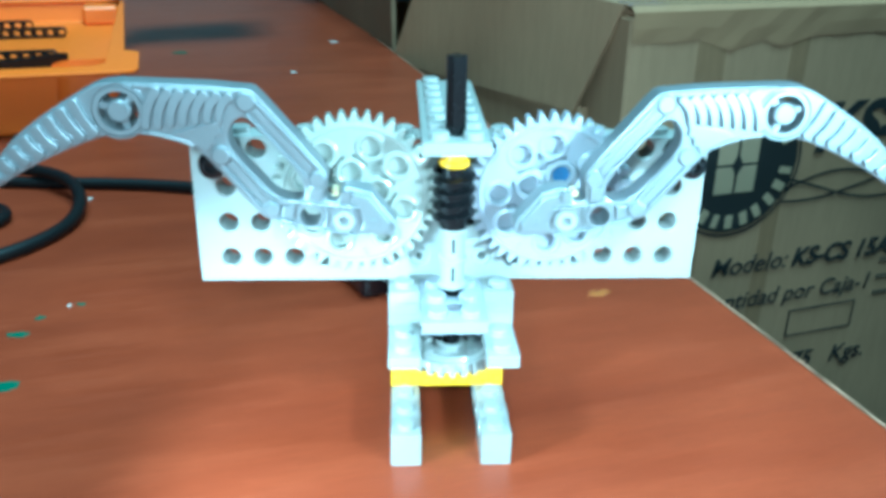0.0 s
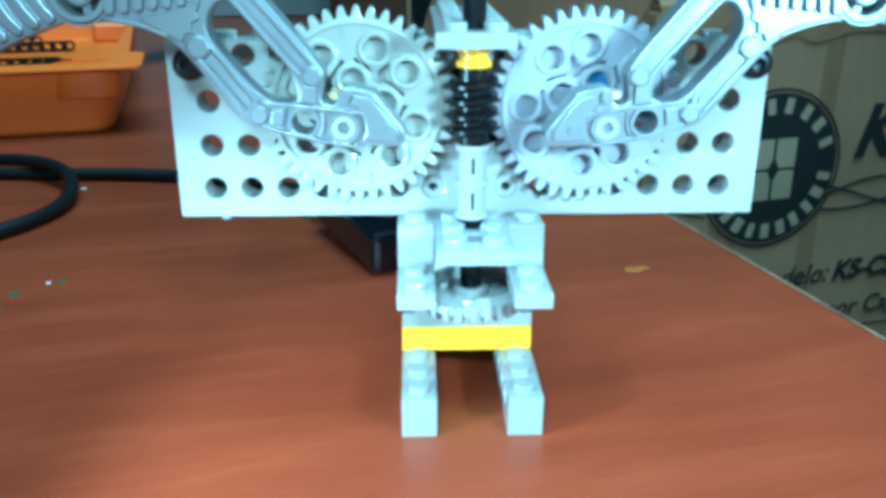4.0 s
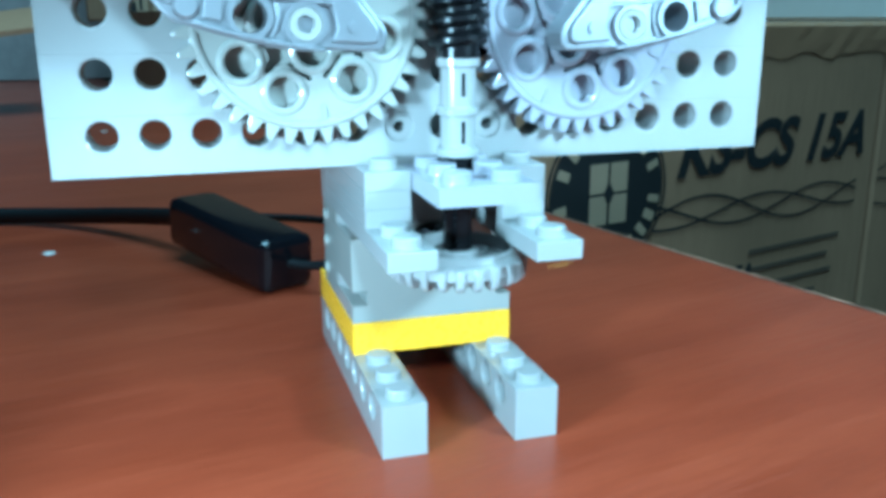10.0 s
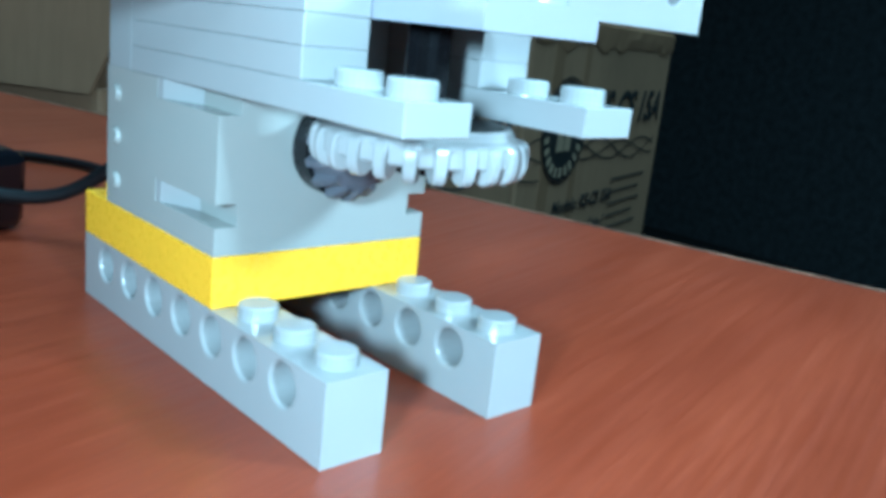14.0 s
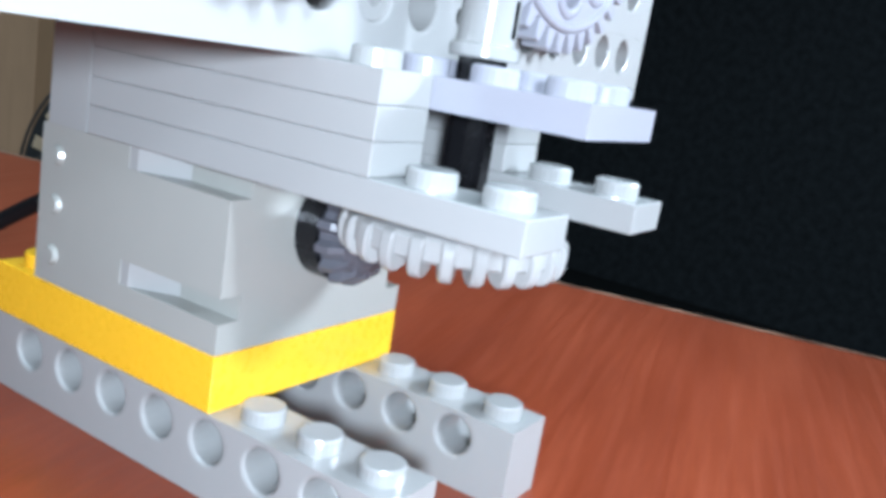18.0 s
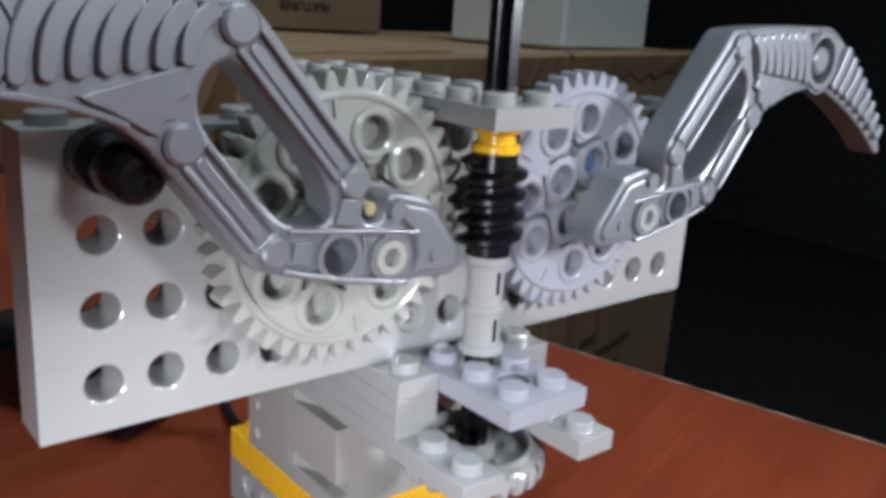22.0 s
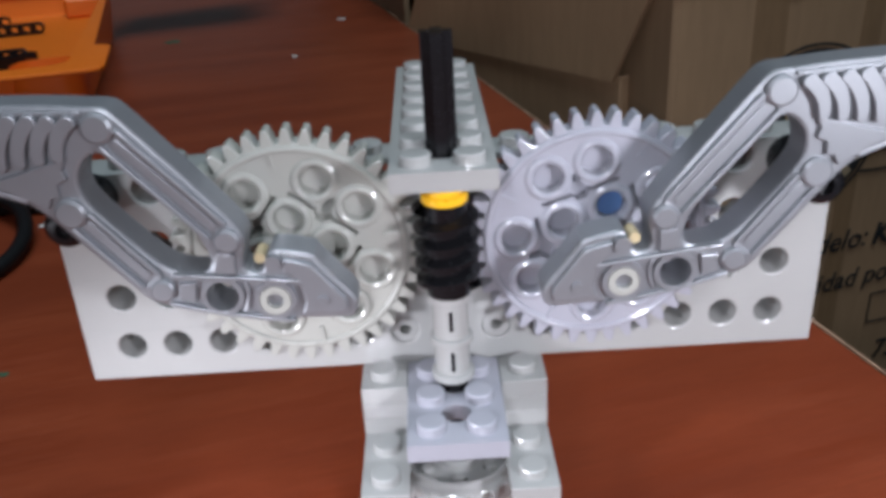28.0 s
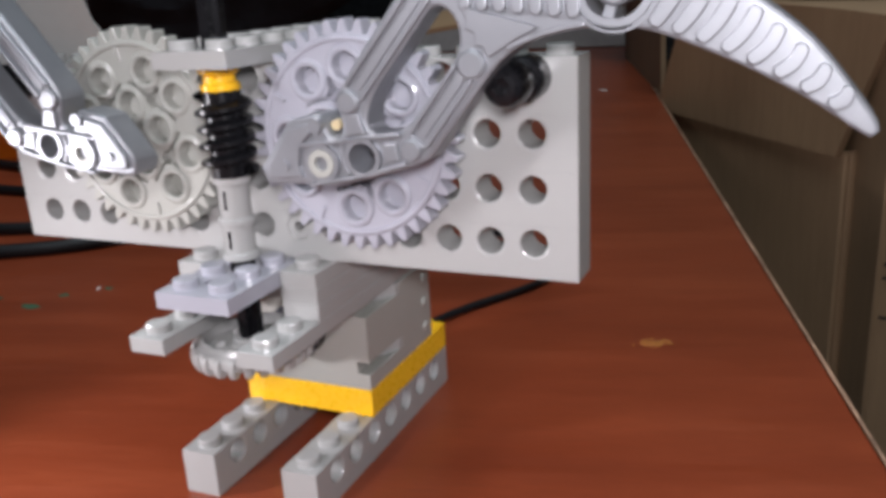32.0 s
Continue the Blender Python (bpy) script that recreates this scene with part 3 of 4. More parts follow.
# stack over the motor
for sx in (-1, 1):
    x0, x1 = (-16, -8) if sx < 0 else (8, 16)
    xm = (x0 + x1) / 2
    plain_brick(x0, x1, -24, 32, 35.2, 38.4, [(xm, -20), (xm, -12)], name="long_plate")
    plain_brick(x0, x1, -8, 32, 38.4, 41.6, name="plate")
    plain_brick(x0, x1, -8, 32, 41.6, 44.8, name="plate")
    plain_brick(x0, x1, -8, 32, 44.8, 48, [(xm, -4)], name="plate")
    bm = bmesh.new()
    box(bm, x0 + 0.05, x1 - 0.05, 32.05, 39.95, 35.22, 47.9)
    bmesh.ops.bevel(bm, geom=[e for e in bm.edges if max(v.co.y for v in e.verts) > 0.0399 and max(v.co.z for v in e.verts) > 0.0478], offset=1.0 * MM, segments=3, affect="EDGES")
    end = part("end_brick", bm, GREY, machine, "grey end brick with rounded corners")
    stud(end, xm, 36, 47.8, GREY)
plain_brick(-8, 8, 9.0, 40, 35.2, 48, name="brick")
plain_brick(-8, 8, 8.2, 24, 48, 86.4, name="brick")
plain_brick(-8, 8, -24, 0, 44.8, 48, [(x, y) for x in (-4, 4) for y in (-4, -12, -20)], [(0, -8), (0, -16)], GREY_COOL, "holed_plate", "bluish grey plate with holes")

# wall of beams
for r in range(4):
    beam_brick(16, -64, 0, ZB + 9.6 * r, studs=None if r == 3 else (), name="wall_beam", label="long grey beam with a row of round holes")
plain_brick(-8, 8, -16, 48, 86.4, 89.6, [(x, -12 + 8 * k) for x in (-4, 4) for k in range(8)], [(0, -8)], GREY, "long_plate", "long studded plate on top")

def axle_cross(s=2.4, w=0.9):
    return [(w, w), (s, w), (s, -w), (w, -w), (w, -s), (-w, -s), (-w, -w), (-s, -w), (-s, w), (-w, w), (-w, s), (w, s)]


# pins in the wall
PIN = [(0.01, -8), (2.36, -8), (2.36, 0.05), (3.3, 0.1), (3.75, 0.5), (3.8, 4.6), (3.5, 5.6), (2.7, 6.2), (2.6, 7.6), (3.0, 8.2), (3.35, 8.8), (3.4, 12.2), (3.0, 13.6), (2.2, 14.3), (1.3, 14.4), (1.2, 13.2), (0.01, 13.1)]
for sx in (-1, 1):
    bm = bmesh.new()
    lathe(bm, PIN, at(56 * sx, 0, ZB + 28.8 + HZ) @ STAND_UP, 28)
    part("black_pin", bm, BLACK, machine, "black plastic pin standing out of the wall", True)


for sx in (-1, 1):
    bm = bmesh.new()
    tube(bm, (8 * sx, 7, ZB + HZ), (8 * sx, 0.5, ZB + HZ), 2.36, 1.0)
    part("grey_pin", bm, GREY, machine, "grey pin sunk in a wall hole", True)


# gears
def gear_mesh(teeth, r_root, r_tip, holes, inner, thick):
    loop = []
    for k in range(teeth):
        for f, r in ((-0.38, r_root), (-0.25, (r_root + r_tip) / 2 + 0.15), (-0.16, r_tip - 0.2), (-0.09, r_tip), (0.09, r_tip), (0.16, r_tip - 0.2), (0.25, (r_root + r_tip) / 2 + 0.15), (0.38, r_root)):
            a = 2 * math.pi * (k + f) / teeth
            loop.append((r * math.cos(a), r * math.sin(a)))
    return cut_shape([loop] + holes + inner, thick, 0.22)


def big_gear(cx, turn, material, label):
    spots = [(sx * a, sy * b) for a, b in ((12, 4), (4, 12)) for sx in (-1, 1) for sy in (-1, 1)]
    spots += [(sx * 4, sy * 4) for sx in (-1, 1) for sy in (-1, 1)]
    holes = [circle(x, y, 2.45, 24) for x, y in spots]
    slots = [axle_cross(2.3, 0.85)]
    tee = [(7.55, -6.4), (8.25, -6.4), (8.25, -1.7), (9.3, -0.7), (11.2, -0.55), (11.2, 0.55), (9.3, 0.7), (8.25, 1.7), (8.25, 6.4), (7.55, 6.4), (7.55, 1.5), (6.6, 0.7), (6.6, -0.7), (7.55, -1.5)]
    for q in range(4):
        c, s = math.cos(q * math.pi / 2), math.sin(q * math.pi / 2)
        slots.append([(x * c - y * s, x * s + y * c) for x, y in tee])
    m = at(cx, -2.5, 73.1) @ STAND_UP @ Matrix.Rotation(turn, 4, "Z")
    g = part("gear_wheel", moved(gear_mesh(40, 18.3, 20.6, [circle(0, 0, 16.9, 60)], [], 3.7), m @ at(0, 0, 0.15)), material, machine, label)
    part("web", moved(cut_shape([circle(0, 0, 16.9, 60)] + holes + slots, 2.3), m @ at(0, 0, 0.95)), material, g)
    part("back_disc", moved(cut_shape([circle(0, 0, 16.9, 60)], 1.5), m @ at(0, 0, -1.0)), material, g)
    bm = bmesh.new()
    lathe(bm, [(18.0, 1.9), (17.9, 2.35), (17.6, 2.6), (17.2, 2.6), (16.9, 2.4), (16.7, 1.95)], m, 72)
    part("rim_ridge", bm, material, g)
    for x, y in spots:
        bm = bmesh.new()
        lathe(bm, [(2.42, -0.2), (2.42, 2.2), (2.55, 2.5), (2.85, 2.66), (3.2, 2.66), (3.6, 2.45), (3.85, 2.05)], m @ at(x, y, 0), 24)
        part("hole_collar", bm, material, g)
    for q in range(4):
        bm = bmesh.new()
        box(bm, 14.3, 17, -0.3, 0.3, 1.9, 2.5)
        bm.transform(m @ Matrix.Rotation(q * math.pi / 2 + 0.785, 4, "Z"))
        part("spoke_ridge", bm, material, g)
    return g


bm = bmesh.new()
rod(bm, (26.6, -2.2, 77.9), (26.6, -3.0, 77.9), 2.1, 18)
part("blue_pin", bm, BLUE, machine, "blue pin end inside a gear hole")
big_gear(-24, radians(-36.5), GREY_WARM, "large yellowed grey toothed gear wheel")
big_gear(24, radians(18), GREY_COOL, "large cool grey toothed gear wheel")

# axle, worm and its sleeves
AY = -8.0
bm = bmesh.new()
to_bm(bm, moved(cut_shape([axle_cross(2.35, 0.85)], 79.0), at(0, AY, 28.9 + 39.5)))
part("axle", bm, BLACK, machine, "long black cross-shaped axle")


def worm(z0, z1, turns, r_in, r_out):
    bm = bmesh.new()
    rod(bm, (0, AY, z0), (0, AY, z1), r_in, 24)
    steps = int(turns * 28)
    prev = None
    for i in range(steps + 1):
        a = 2 * math.pi * i / 28
        z = z0 + 0.9 + (z1 - z0 - 1.8) * i / steps
        pr = [(r_in - 0.3, z - 1.35), (r_out, z - 0.35), (r_out, z + 0.35), (r_in - 0.3, z + 1.35)]
        cur = [bm.verts.new((r * math.cos(a) * MM, (AY + r * math.sin(a)) * MM, h * MM)) for r, h in pr]
        if prev:
            for k in range(3):
                bm.faces.new((prev[k], prev[k + 1], cur[k + 1], cur[k]))
        prev = cur
    return bm


part("worm_gear", worm(66.2, 82, 4.6, 3.5, 5.2), BLACK, machine, "black plastic worm gear", True)
bm = bmesh.new()
lathe(bm, [(2.3, 82.0), (3.5, 82.0), (3.65, 82.2), (3.65, 83.0), (3.4, 83.3), (2.9, 83.5), (2.9, 84.7), (3.4, 85.0), (3.7, 85.2), (3.7, 86.2), (2.3, 86.3)], at(0, AY, 0), 32)
part("bush", bm, YELLOW, machine, "yellow bush", True)
bm = bmesh.new()
profile = [(2.3, 50.2), (3.4, 50.2), (3.6, 50.4), (3.6, 51.4), (3.4, 51.6), (2.95, 51.7), (2.95, 56.9), (3.4, 57.0), (3.55, 57.2), (3.55, 58.1), (3.4, 58.3), (2.95, 58.4), (2.95, 64.7), (3.4, 64.8), (3.6, 65.0), (3.6, 66.2), (2.3, 66.2)]
lathe(bm, profile, at(0, AY, 0), 32)
sleeve = part("sleeve", bm, GREY, machine, "pale grey slotted sleeve", True)
for z in (54.3, 62):
    bm = bmesh.new()
    box(bm, -0.3, 0.3, AY - 3.02, AY - 2.7, z - 1.8, z + 1.8)
    part("sleeve_slot", bm, BLACK, sleeve)

# crown gear and drive gear
m = at(0, AY, 32.3)
bm = bmesh.new()
lathe(bm, [(2.3, -1.2), (11.2, -1.2), (11.5, -0.9), (11.5, 0.9), (11.2, 1.3), (10.5, 1.6), (10.1, 2.3), (9.8, 2.55), (9.4, 2.55), (9.1, 2.3), (8.9, 0.3), (8.6, 0.1), (4.3, 0.1), (3.9, 0.5), (3.8, 1.7), (3.5, 1.9), (2.3, 1.9), (2.3, -1.2)], m, 48)
for k in range(6):
    a = math.pi * (k / 3 + 0.17)
    lathe(bm, [(1.25, 0.0), (1.2, 0.9), (0.9, 1.15), (0.02, 1.2)], m @ at(6.3 * math.cos(a), 6.3 * math.sin(a), 0), 12)
bmesh.ops.remove_doubles(bm, verts=bm.verts, dist=1e-6)
cg = part("crown_gear", bm, GREY, machine, "pale grey horizontal crown gear with a dished top")
SIDE = [(9.0, 1.25), (11.6, 1.25), (12.0, 0.7), (12.15, -0.4), (12.05, -1.6), (11.7, -2.4), (11.0, -2.85), (10.2, -2.8), (9.4, -2.2), (9.0, -1.3)]
for k in range(24):
    bm = bmesh.new()
    sides = []
    for sg in (-1, 1):
        sides.append([bm.verts.new((r * MM, sg * (1.12 - 0.13 * max(0, r - 9) - 0.10 * max(0, -1 - z)) * MM, z * MM)) for r, z in SIDE])
    bm.faces.new(sides[0])
    bm.faces.new(sides[1][::-1])
    for i in range(len(SIDE)):
        j = (i + 1) % len(SIDE)
        bm.faces.new((sides[0][i], sides[1][i], sides[1][j], sides[0][j]))
    bmesh.ops.recalc_face_normals(bm, faces=bm.faces)
    bmesh.ops.bevel(bm, geom=list(bm.edges), offset=0.22 * MM, segments=1, affect="EDGES")
    bm.transform(m @ Matrix.Rotation(2 * math.pi * k / 24, 4, "Z"))
    part("tooth", bm, GREY, cg)

# wing arms: x runs from the hub pin to the round hole beside it
OUTLINE = [(-12.6, -0.6), (-12.2, 1.2), (-9.4, 3.9), (-6.2, 6.9), (-5.0, 7.9), (-0.8, 8.3), (1.2, 7.9), (1.7, 6.2), (2.4, 4.4), (4.2, 4.2), (5.1, 5.4), (5.0, 8.2), (5.2, 10.4),
           (7.6, 13.2), (11.6, 17.0), (17.6, 22.4), (22.8, 27.0), (24.8, 28.0), (27.4, 27.9), (33.0, 27.6), (39.0, 27.0), (46.0, 26.2), (52.6, 25.4), (58.2, 24.1), (64.5, 19.5),
           (71.5, 13.5), (77.1, 7.4), (81.4, 0.3), (83.9, -4.8), (83.2, -6.2), (81.9, -5.8), (76.4, -0.8), (70.1, 4.0), (62.8, 8.7), (56.2, 12.2), (50.4, 13.7), (44.3, 14.0), (38.6, 13.4),
           (34.6, 11.6), (31.6, 9.2), (27.4, 5.4), (22.2, 0.6), (19.2, -2.0), (16.8, -2.6), (12.0, -3.3), (6.0, -3.9), (0.0, -4.0), (-5.0, -3.2), (-10.6, -2.6), (-12.2, -2.0)]
WINDOW = [(10.6, 3.8), (10.0, 6.0), (12.4, 10.2), (17.0, 14.4), (22.0, 18.8), (24.6, 20.9), (26.6, 20.9), (28.2, 18.8), (28.5, 16.2), (27.5, 13.6), (24.6, 10.6), (20.8, 7.2), (17.0, 4.2), (14.0, 3.3)]


def wing_arm(mirror, hx, hz, angle, label):
    y0, thick = -14.2, 6.2
    m = at(hx, y0, hz) @ Matrix.Diagonal((mirror, 1, 1, 1)) @ STAND_UP @ Matrix.Rotation(radians(angle), 4, "Z") @ Matrix.Diagonal((0.967, 0.967, 1, 1))
    hub, hole, big = (0, 0), (8.0, 0), (52.8, 18.9)

    def add(name, me_or_bm, parent, material=SILVER, lab="", smooth=False):
        if isinstance(me_or_bm, bpy.types.Mesh):
            q = bmesh.new()
            to_bm(q, me_or_bm)
            me_or_bm = q
        me_or_bm.transform(m)
        return part(name, me_or_bm, material, parent, lab, smooth)

    loops = [smooth_loop(OUTLINE, 3), smooth_loop(WINDOW, 3), circle(*hole, 2.5, 24), circle(*big, 4.5, 32)]
    arm = add("wing_arm", cut_shape(loops, thick, 0.55), machine, SILVER, label)
    top = thick / 2

    def raised(name, loop, h, sink=0.2, edge=0.22, lab=""):
        return add(name, moved(cut_shape([loop], h, min(edge, h / 3)), at(0, 0, top + h / 2 - sink)), arm, SILVER, lab)

    def bar(a, b, w, h, name, w2=None, bow=0.0):
        """A raised bar from a to b with round ends, bowed sideways by bow."""
        a, b = Vector(a), Vector(b)
        w2 = w if w2 is None else w2
        left, right, n = [], [], 9
        d = (b - a).normalized()
        for k in range(n):
            t = k / (n - 1)
            side = Vector((-d.y, d.x))
            p = a + (b - a) * t + side * bow * 4 * t * (1 - t)
            half = (w + (w2 - w) * t) / 2
            left.append(p + side * half)
            right.append(p - side * half)
        pts = left
        pts += [b + d * w2 * 0.42 * math.sin(q) + Vector((-d.y, d.x)) * w2 / 2 * math.cos(q) for q in (0.8, 1.57, 2.34)]
        pts += right[::-1]
        pts += [a - d * w * 0.42 * math.sin(q) - Vector((-d.y, d.x)) * w / 2 * math.cos(q) for q in (0.8, 1.57, 2.34)]
        return raised(name, [(p.x, p.y) for p in pts], h)

    # crescent ribs along the limb, shorter ones down the claw
    for k in range(7):
        t = k / 6
        x = 29.2 + 16.0 * t
        bar((x + 1.5, 20.6 - 4.2 * t), (x - 0.3, 25.9 - 1.2 * t), 1.9, 1.6, "rib", 2.4, -0.7)
    for k in range(8):
        t = k / 7
        x, z = 60.2 + 19.6 * t, 16.3 - 12.4 * t - 4.4 * t * t
        d = Vector((0.62 + 0.20 * t, 0.78 - 0.2 * t)).normalized()
        h = 3.9 - 2.9 * t
        bar((x - d.x * h, z - d.y * h), (x + d.x * h, z + d.y * h), 2.1, 1.6, "rib", 2.3 - 0.4 * t, -0.4)
    # rounded beads along the limb's rims
    bar((27.6, 27.1), (50.0, 25.0), 0.8, 0.8, "edge_bead", None, 0.0)
    bar((36.0, 13.2), (47.6, 14.6), 0.8, 0.8, "edge_bead", None, 0.5)
    # struts: two rim beads and a flat middle ridge each
    for a, b in (((8.9, 10.8), (23.6, 23.6)), ((18.8, 1.8), (28.2, 10.6))):
        a, b = Vector(a), Vector(b)
        d = (b - a).normalized()
        n = Vector((-d.y, d.x))
        for sgn in (-1.75, 1.75):
            bar(a + n * sgn, b + n * sgn, 0.75, 1.15, "strut_bead")
        bar(a + d, b - d, 1.5, 0.55, "strut_ridge")
        for p in (a - d * 0.6, b + d * 0.4):
            bar(p - n * 1.5, p + n * 1.5, 0.7, 0.75, "strut_end")
    # triangular panel with a scalloped inner edge
    panel = [(30.0, 20.2), (33.2, 19.0), (37.2, 17.2), (41.0, 15.4), (38.0, 14.4), (35.0, 13.2), (32.8, 12.4), (32.2, 14.0), (31.0, 14.4), (31.2, 16.2), (29.8, 17.2), (30.4, 18.6)]
    raised("web_panel", smooth_loop(panel, 2), 1.1, 0.2, 0.22)
    # round bosses at the strut ends
    for (x, z), r in (((25.2, 25.2), 2.3), ((7.4, 9.3), 2.0), ((29.8, 11.8), 2.3), ((17.0, 0.2), 1.9)):
        bm = bmesh.new()
        rod(bm, (x, z, top - 0.5), (x, z, top + 0.7), r, 28)
        rod(bm, (x, z, top + 0.7), (x, z, top + 1.05), r, 28, r * 0.8)
        add("boss", bm, arm)
    # foot of the upper strut and raised blocks of the base
    raised("foot_block", [(5.9, 3.9), (9.4, 3.9), (8.9, 7.3), (6.3, 7.3)], 1.0)
    raised("base_block", [(12.0, -1.4), (14.6, -1.2), (14.6, 1.6), (12.0, 2.0)], 0.9)
    bar((-3.6, 3.5), (15.4, 2.9), 0.7, 1.1, "base_bead")
    bar((-3.0, -3.3), (15.6, -2.0), 0.7, 1.1, "base_bead", None, -0.4)
    bar((4.6, -2.4), (4.6, 2.4), 0.7, 0.7, "base_bead", None, 0.5)
    for (cx, cz), back in ((hole, -top - 0.6), (hub, -8.0)):
        bm = bmesh.new()
        tube(bm, (cx, cz, back), (cx, cz, top + 0.8), 3.3, 2.5, 28)
        add("hole_collar", bm, arm)
    bm = bmesh.new()
    tube(bm, (*big, -top), (*big, top + 0.9), 5.6, 4.5, 36)
    add("ring", bm, arm)
    bm = bmesh.new()
    tube(bm, (*big, -top), (*big, top + 0.7), 6.4, 6.0, 36)
    add("ring", bm, arm)
    bm = bmesh.new()
    rod(bm, (*big, -top), (*big, top + 0.3), 2.7, 28)
    rod(bm, (*big, top + 0.3), (*big, top + 0.8), 2.7, 28, 2.2)
    disc = add("hub_disc", bm, arm)
    for k in range(3):
        q = Vector((math.cos(0.0 + k * 2.094), math.sin(0.0 + k * 2.094)))
        bm = bmesh.new()
        box(bm, 2.4, 4.7, -0.9, 0.9, -top + 0.4, top - 0.6, 0.2)
        bm.transform(at(*big, 0) @ Matrix.Rotation(k * 2.094 + 0.1, 4, "Z"))
        add("spoke", bm, arm)
    # tip: hollowed wedge with a small boss, and a bead round it
    wedge = [(-11.2, -0.2), (-10.8, 1.2), (-5.2, 6.6), (-2.2, 7.0), (-0.9, 7.0), (-0.9, 5.2), (-3.4, 3.4), (-4.6, 0.0), (-4.2, -2.0), (-9.6, -1.6), (-11.0, -1.2)]
    raised("tip_block", wedge, 1.1, 0.3, 0.4)
    bm = bmesh.new()
    rod(bm, (0.5, 6.4, top - 0.5), (0.5, 6.4, top + 1.3), 1.25, 20)
    add("boss", bm, arm)
    bm = bmesh.new()
    rod(bm, (-7.2, 0.6, top + 0.3), (-7.2, 0.6, top + 1.2), 0.9, 16)
    add("boss", bm, arm)
    # grey pin through the hub with a cross slot, small tan peg in the fork
    pin = bmesh.new()
    tube(pin, (*hub, -11.5), (*hub, top + 0.9), 2.4, 1.3, 24)
    add("hub_pin", pin, arm, GREY_WARM, "pale grey pin with a cross slot", True)
    bm = bmesh.new()
    rod(bm, (2.9, 5.8, -2), (2.9, 5.8, top - 1.6), 0.9, 16)
    add("peg", bm, arm, TAN, "small tan peg")
    return arm


wing_arm(1, 25.9, 71.4, 8.6, "ribbed silver plastic wing arm with a curved claw")
wing_arm(-1, -25.9, 71.6, 8.4, "ribbed silver plastic wing arm with a curved claw")

# ---------------------------------------------------------------- cable and its inline box
def cable(name, pts, r, label):
    cu = bpy.data.curves.new(name, "CURVE")
    cu.dimensions, cu.bevel_depth, cu.bevel_resolution, cu.use_fill_caps = "3D", r * MM, 3, True
    s = cu.splines.new("NURBS")
    s.points.add(len(pts) - 1)
    for p, q in zip(s.points, pts):
        p.co = (q[0] * MM, q[1] * MM, q[2] * MM, 1)
    s.use_endpoint_u, s.order_u = True, 4
    ob = bpy.data.objects.new(name, cu)
    scene.collection.objects.link(ob)
    me = bpy.data.meshes.new_from_object(ob.evaluated_get(bpy.context.evaluated_depsgraph_get()))
    bpy.data.objects.remove(ob)
    return part(name, me, RUBBER, None, "", True)


lead = thing("power_lead", "black power lead with an inline plastic plug box", "cable")
c = cable("thick_cord", [(-43, 132, 12), (-62, 160, 8), (-80, 182, 4), (-114, 200, 3), (-160, 205, 3), (-230, 205, 3), (-330, 230, 3), (-420, 330, 3)], 2.9, "")
c.parent = lead
c = cable("thin_cord", [(-19.0, 84.5, 8), (-11, 78, 7), (-4, 74, 12), (0, 60, 22), (0, 48, 26)], 1.3, "")
c.parent = lead
c = cable("thin_cord", [(-4, 60, 3), (-2, 84, 1.5), (10, 104, 1.5), (22, 124, 1.5), (20, 150, 1.5), (-10, 175, 1.5), (-60, 190, 1.5)], 1.2, "")
c.parent = lead
bm = bmesh.new()
box(bm, -24, 31, -8.5, 8.5, 0.3, 15.8)
bmesh.ops.bevel(bm, geom=list(bm.edges), offset=4.2 * MM, segments=4, affect="EDGES", profile=0.6)
bm.transform(at(-33, 112, 2.2) @ Matrix.Rotation(radians(-63), 4, "Z") @ Matrix.Rotation(radians(5), 4, "Y"))
part("plug_box", bm, SHINE, lead, "black inline plug box", True)
second = cable("cable", [(-420, 60, 3), (-260, 75, 3), (-188, 97, 3), (-160, 128, 3), (-153, 160, 3.5), (-163, 188, 8.5), (-184, 205, 9.5), (-215, 214, 8), (-300, 224, 3.2), (-420, 250, 3)], 2.9, "")
third = cable("cable", [(-420, 104, 3), (-300, 112, 3), (-226, 121, 3), (-194, 140, 3), (-182, 160, 3), (-200, 178, 3), (-260, 184, 3), (-340, 186, 3), (-420, 190, 3)], 2.7, "")
tagged(third, "second loose black cable lying on the table", "cable")
tagged(second, "loose black power cable curling over the table", "cable")

# ---------------------------------------------------------------- orange tray
TRAY = Matrix.Translation((-0.165, 0.298, 0)) @ Matrix.Rotation(radians(14.4), 4, "Z")
tray = thing("parts_tray", "orange plastic parts tray holding black toy beams", "tray")


def tray_part(name, dims, material=ORANGE, bevel=0.8):
    b = bmesh.new()
    for d in dims:
        box(b, *d, bevel)
    b.transform(TRAY)
    return part(name, b, material, tray)


def rounded(x0, x1, y0, y1, r, n=6):
    out = []
    for cx, cy, a0 in ((x1 - r, y1 - r, 0), (x0 + r, y1 - r, 90), (x0 + r, y0 + r, 180), (x1 - r, y0 + r, 270)):
        out += [(cx + r * math.cos(radians(a0 + 90 * k / n)), cy + r * math.sin(radians(a0 + 90 * k / n))) for k in range(n + 1)]
    return out


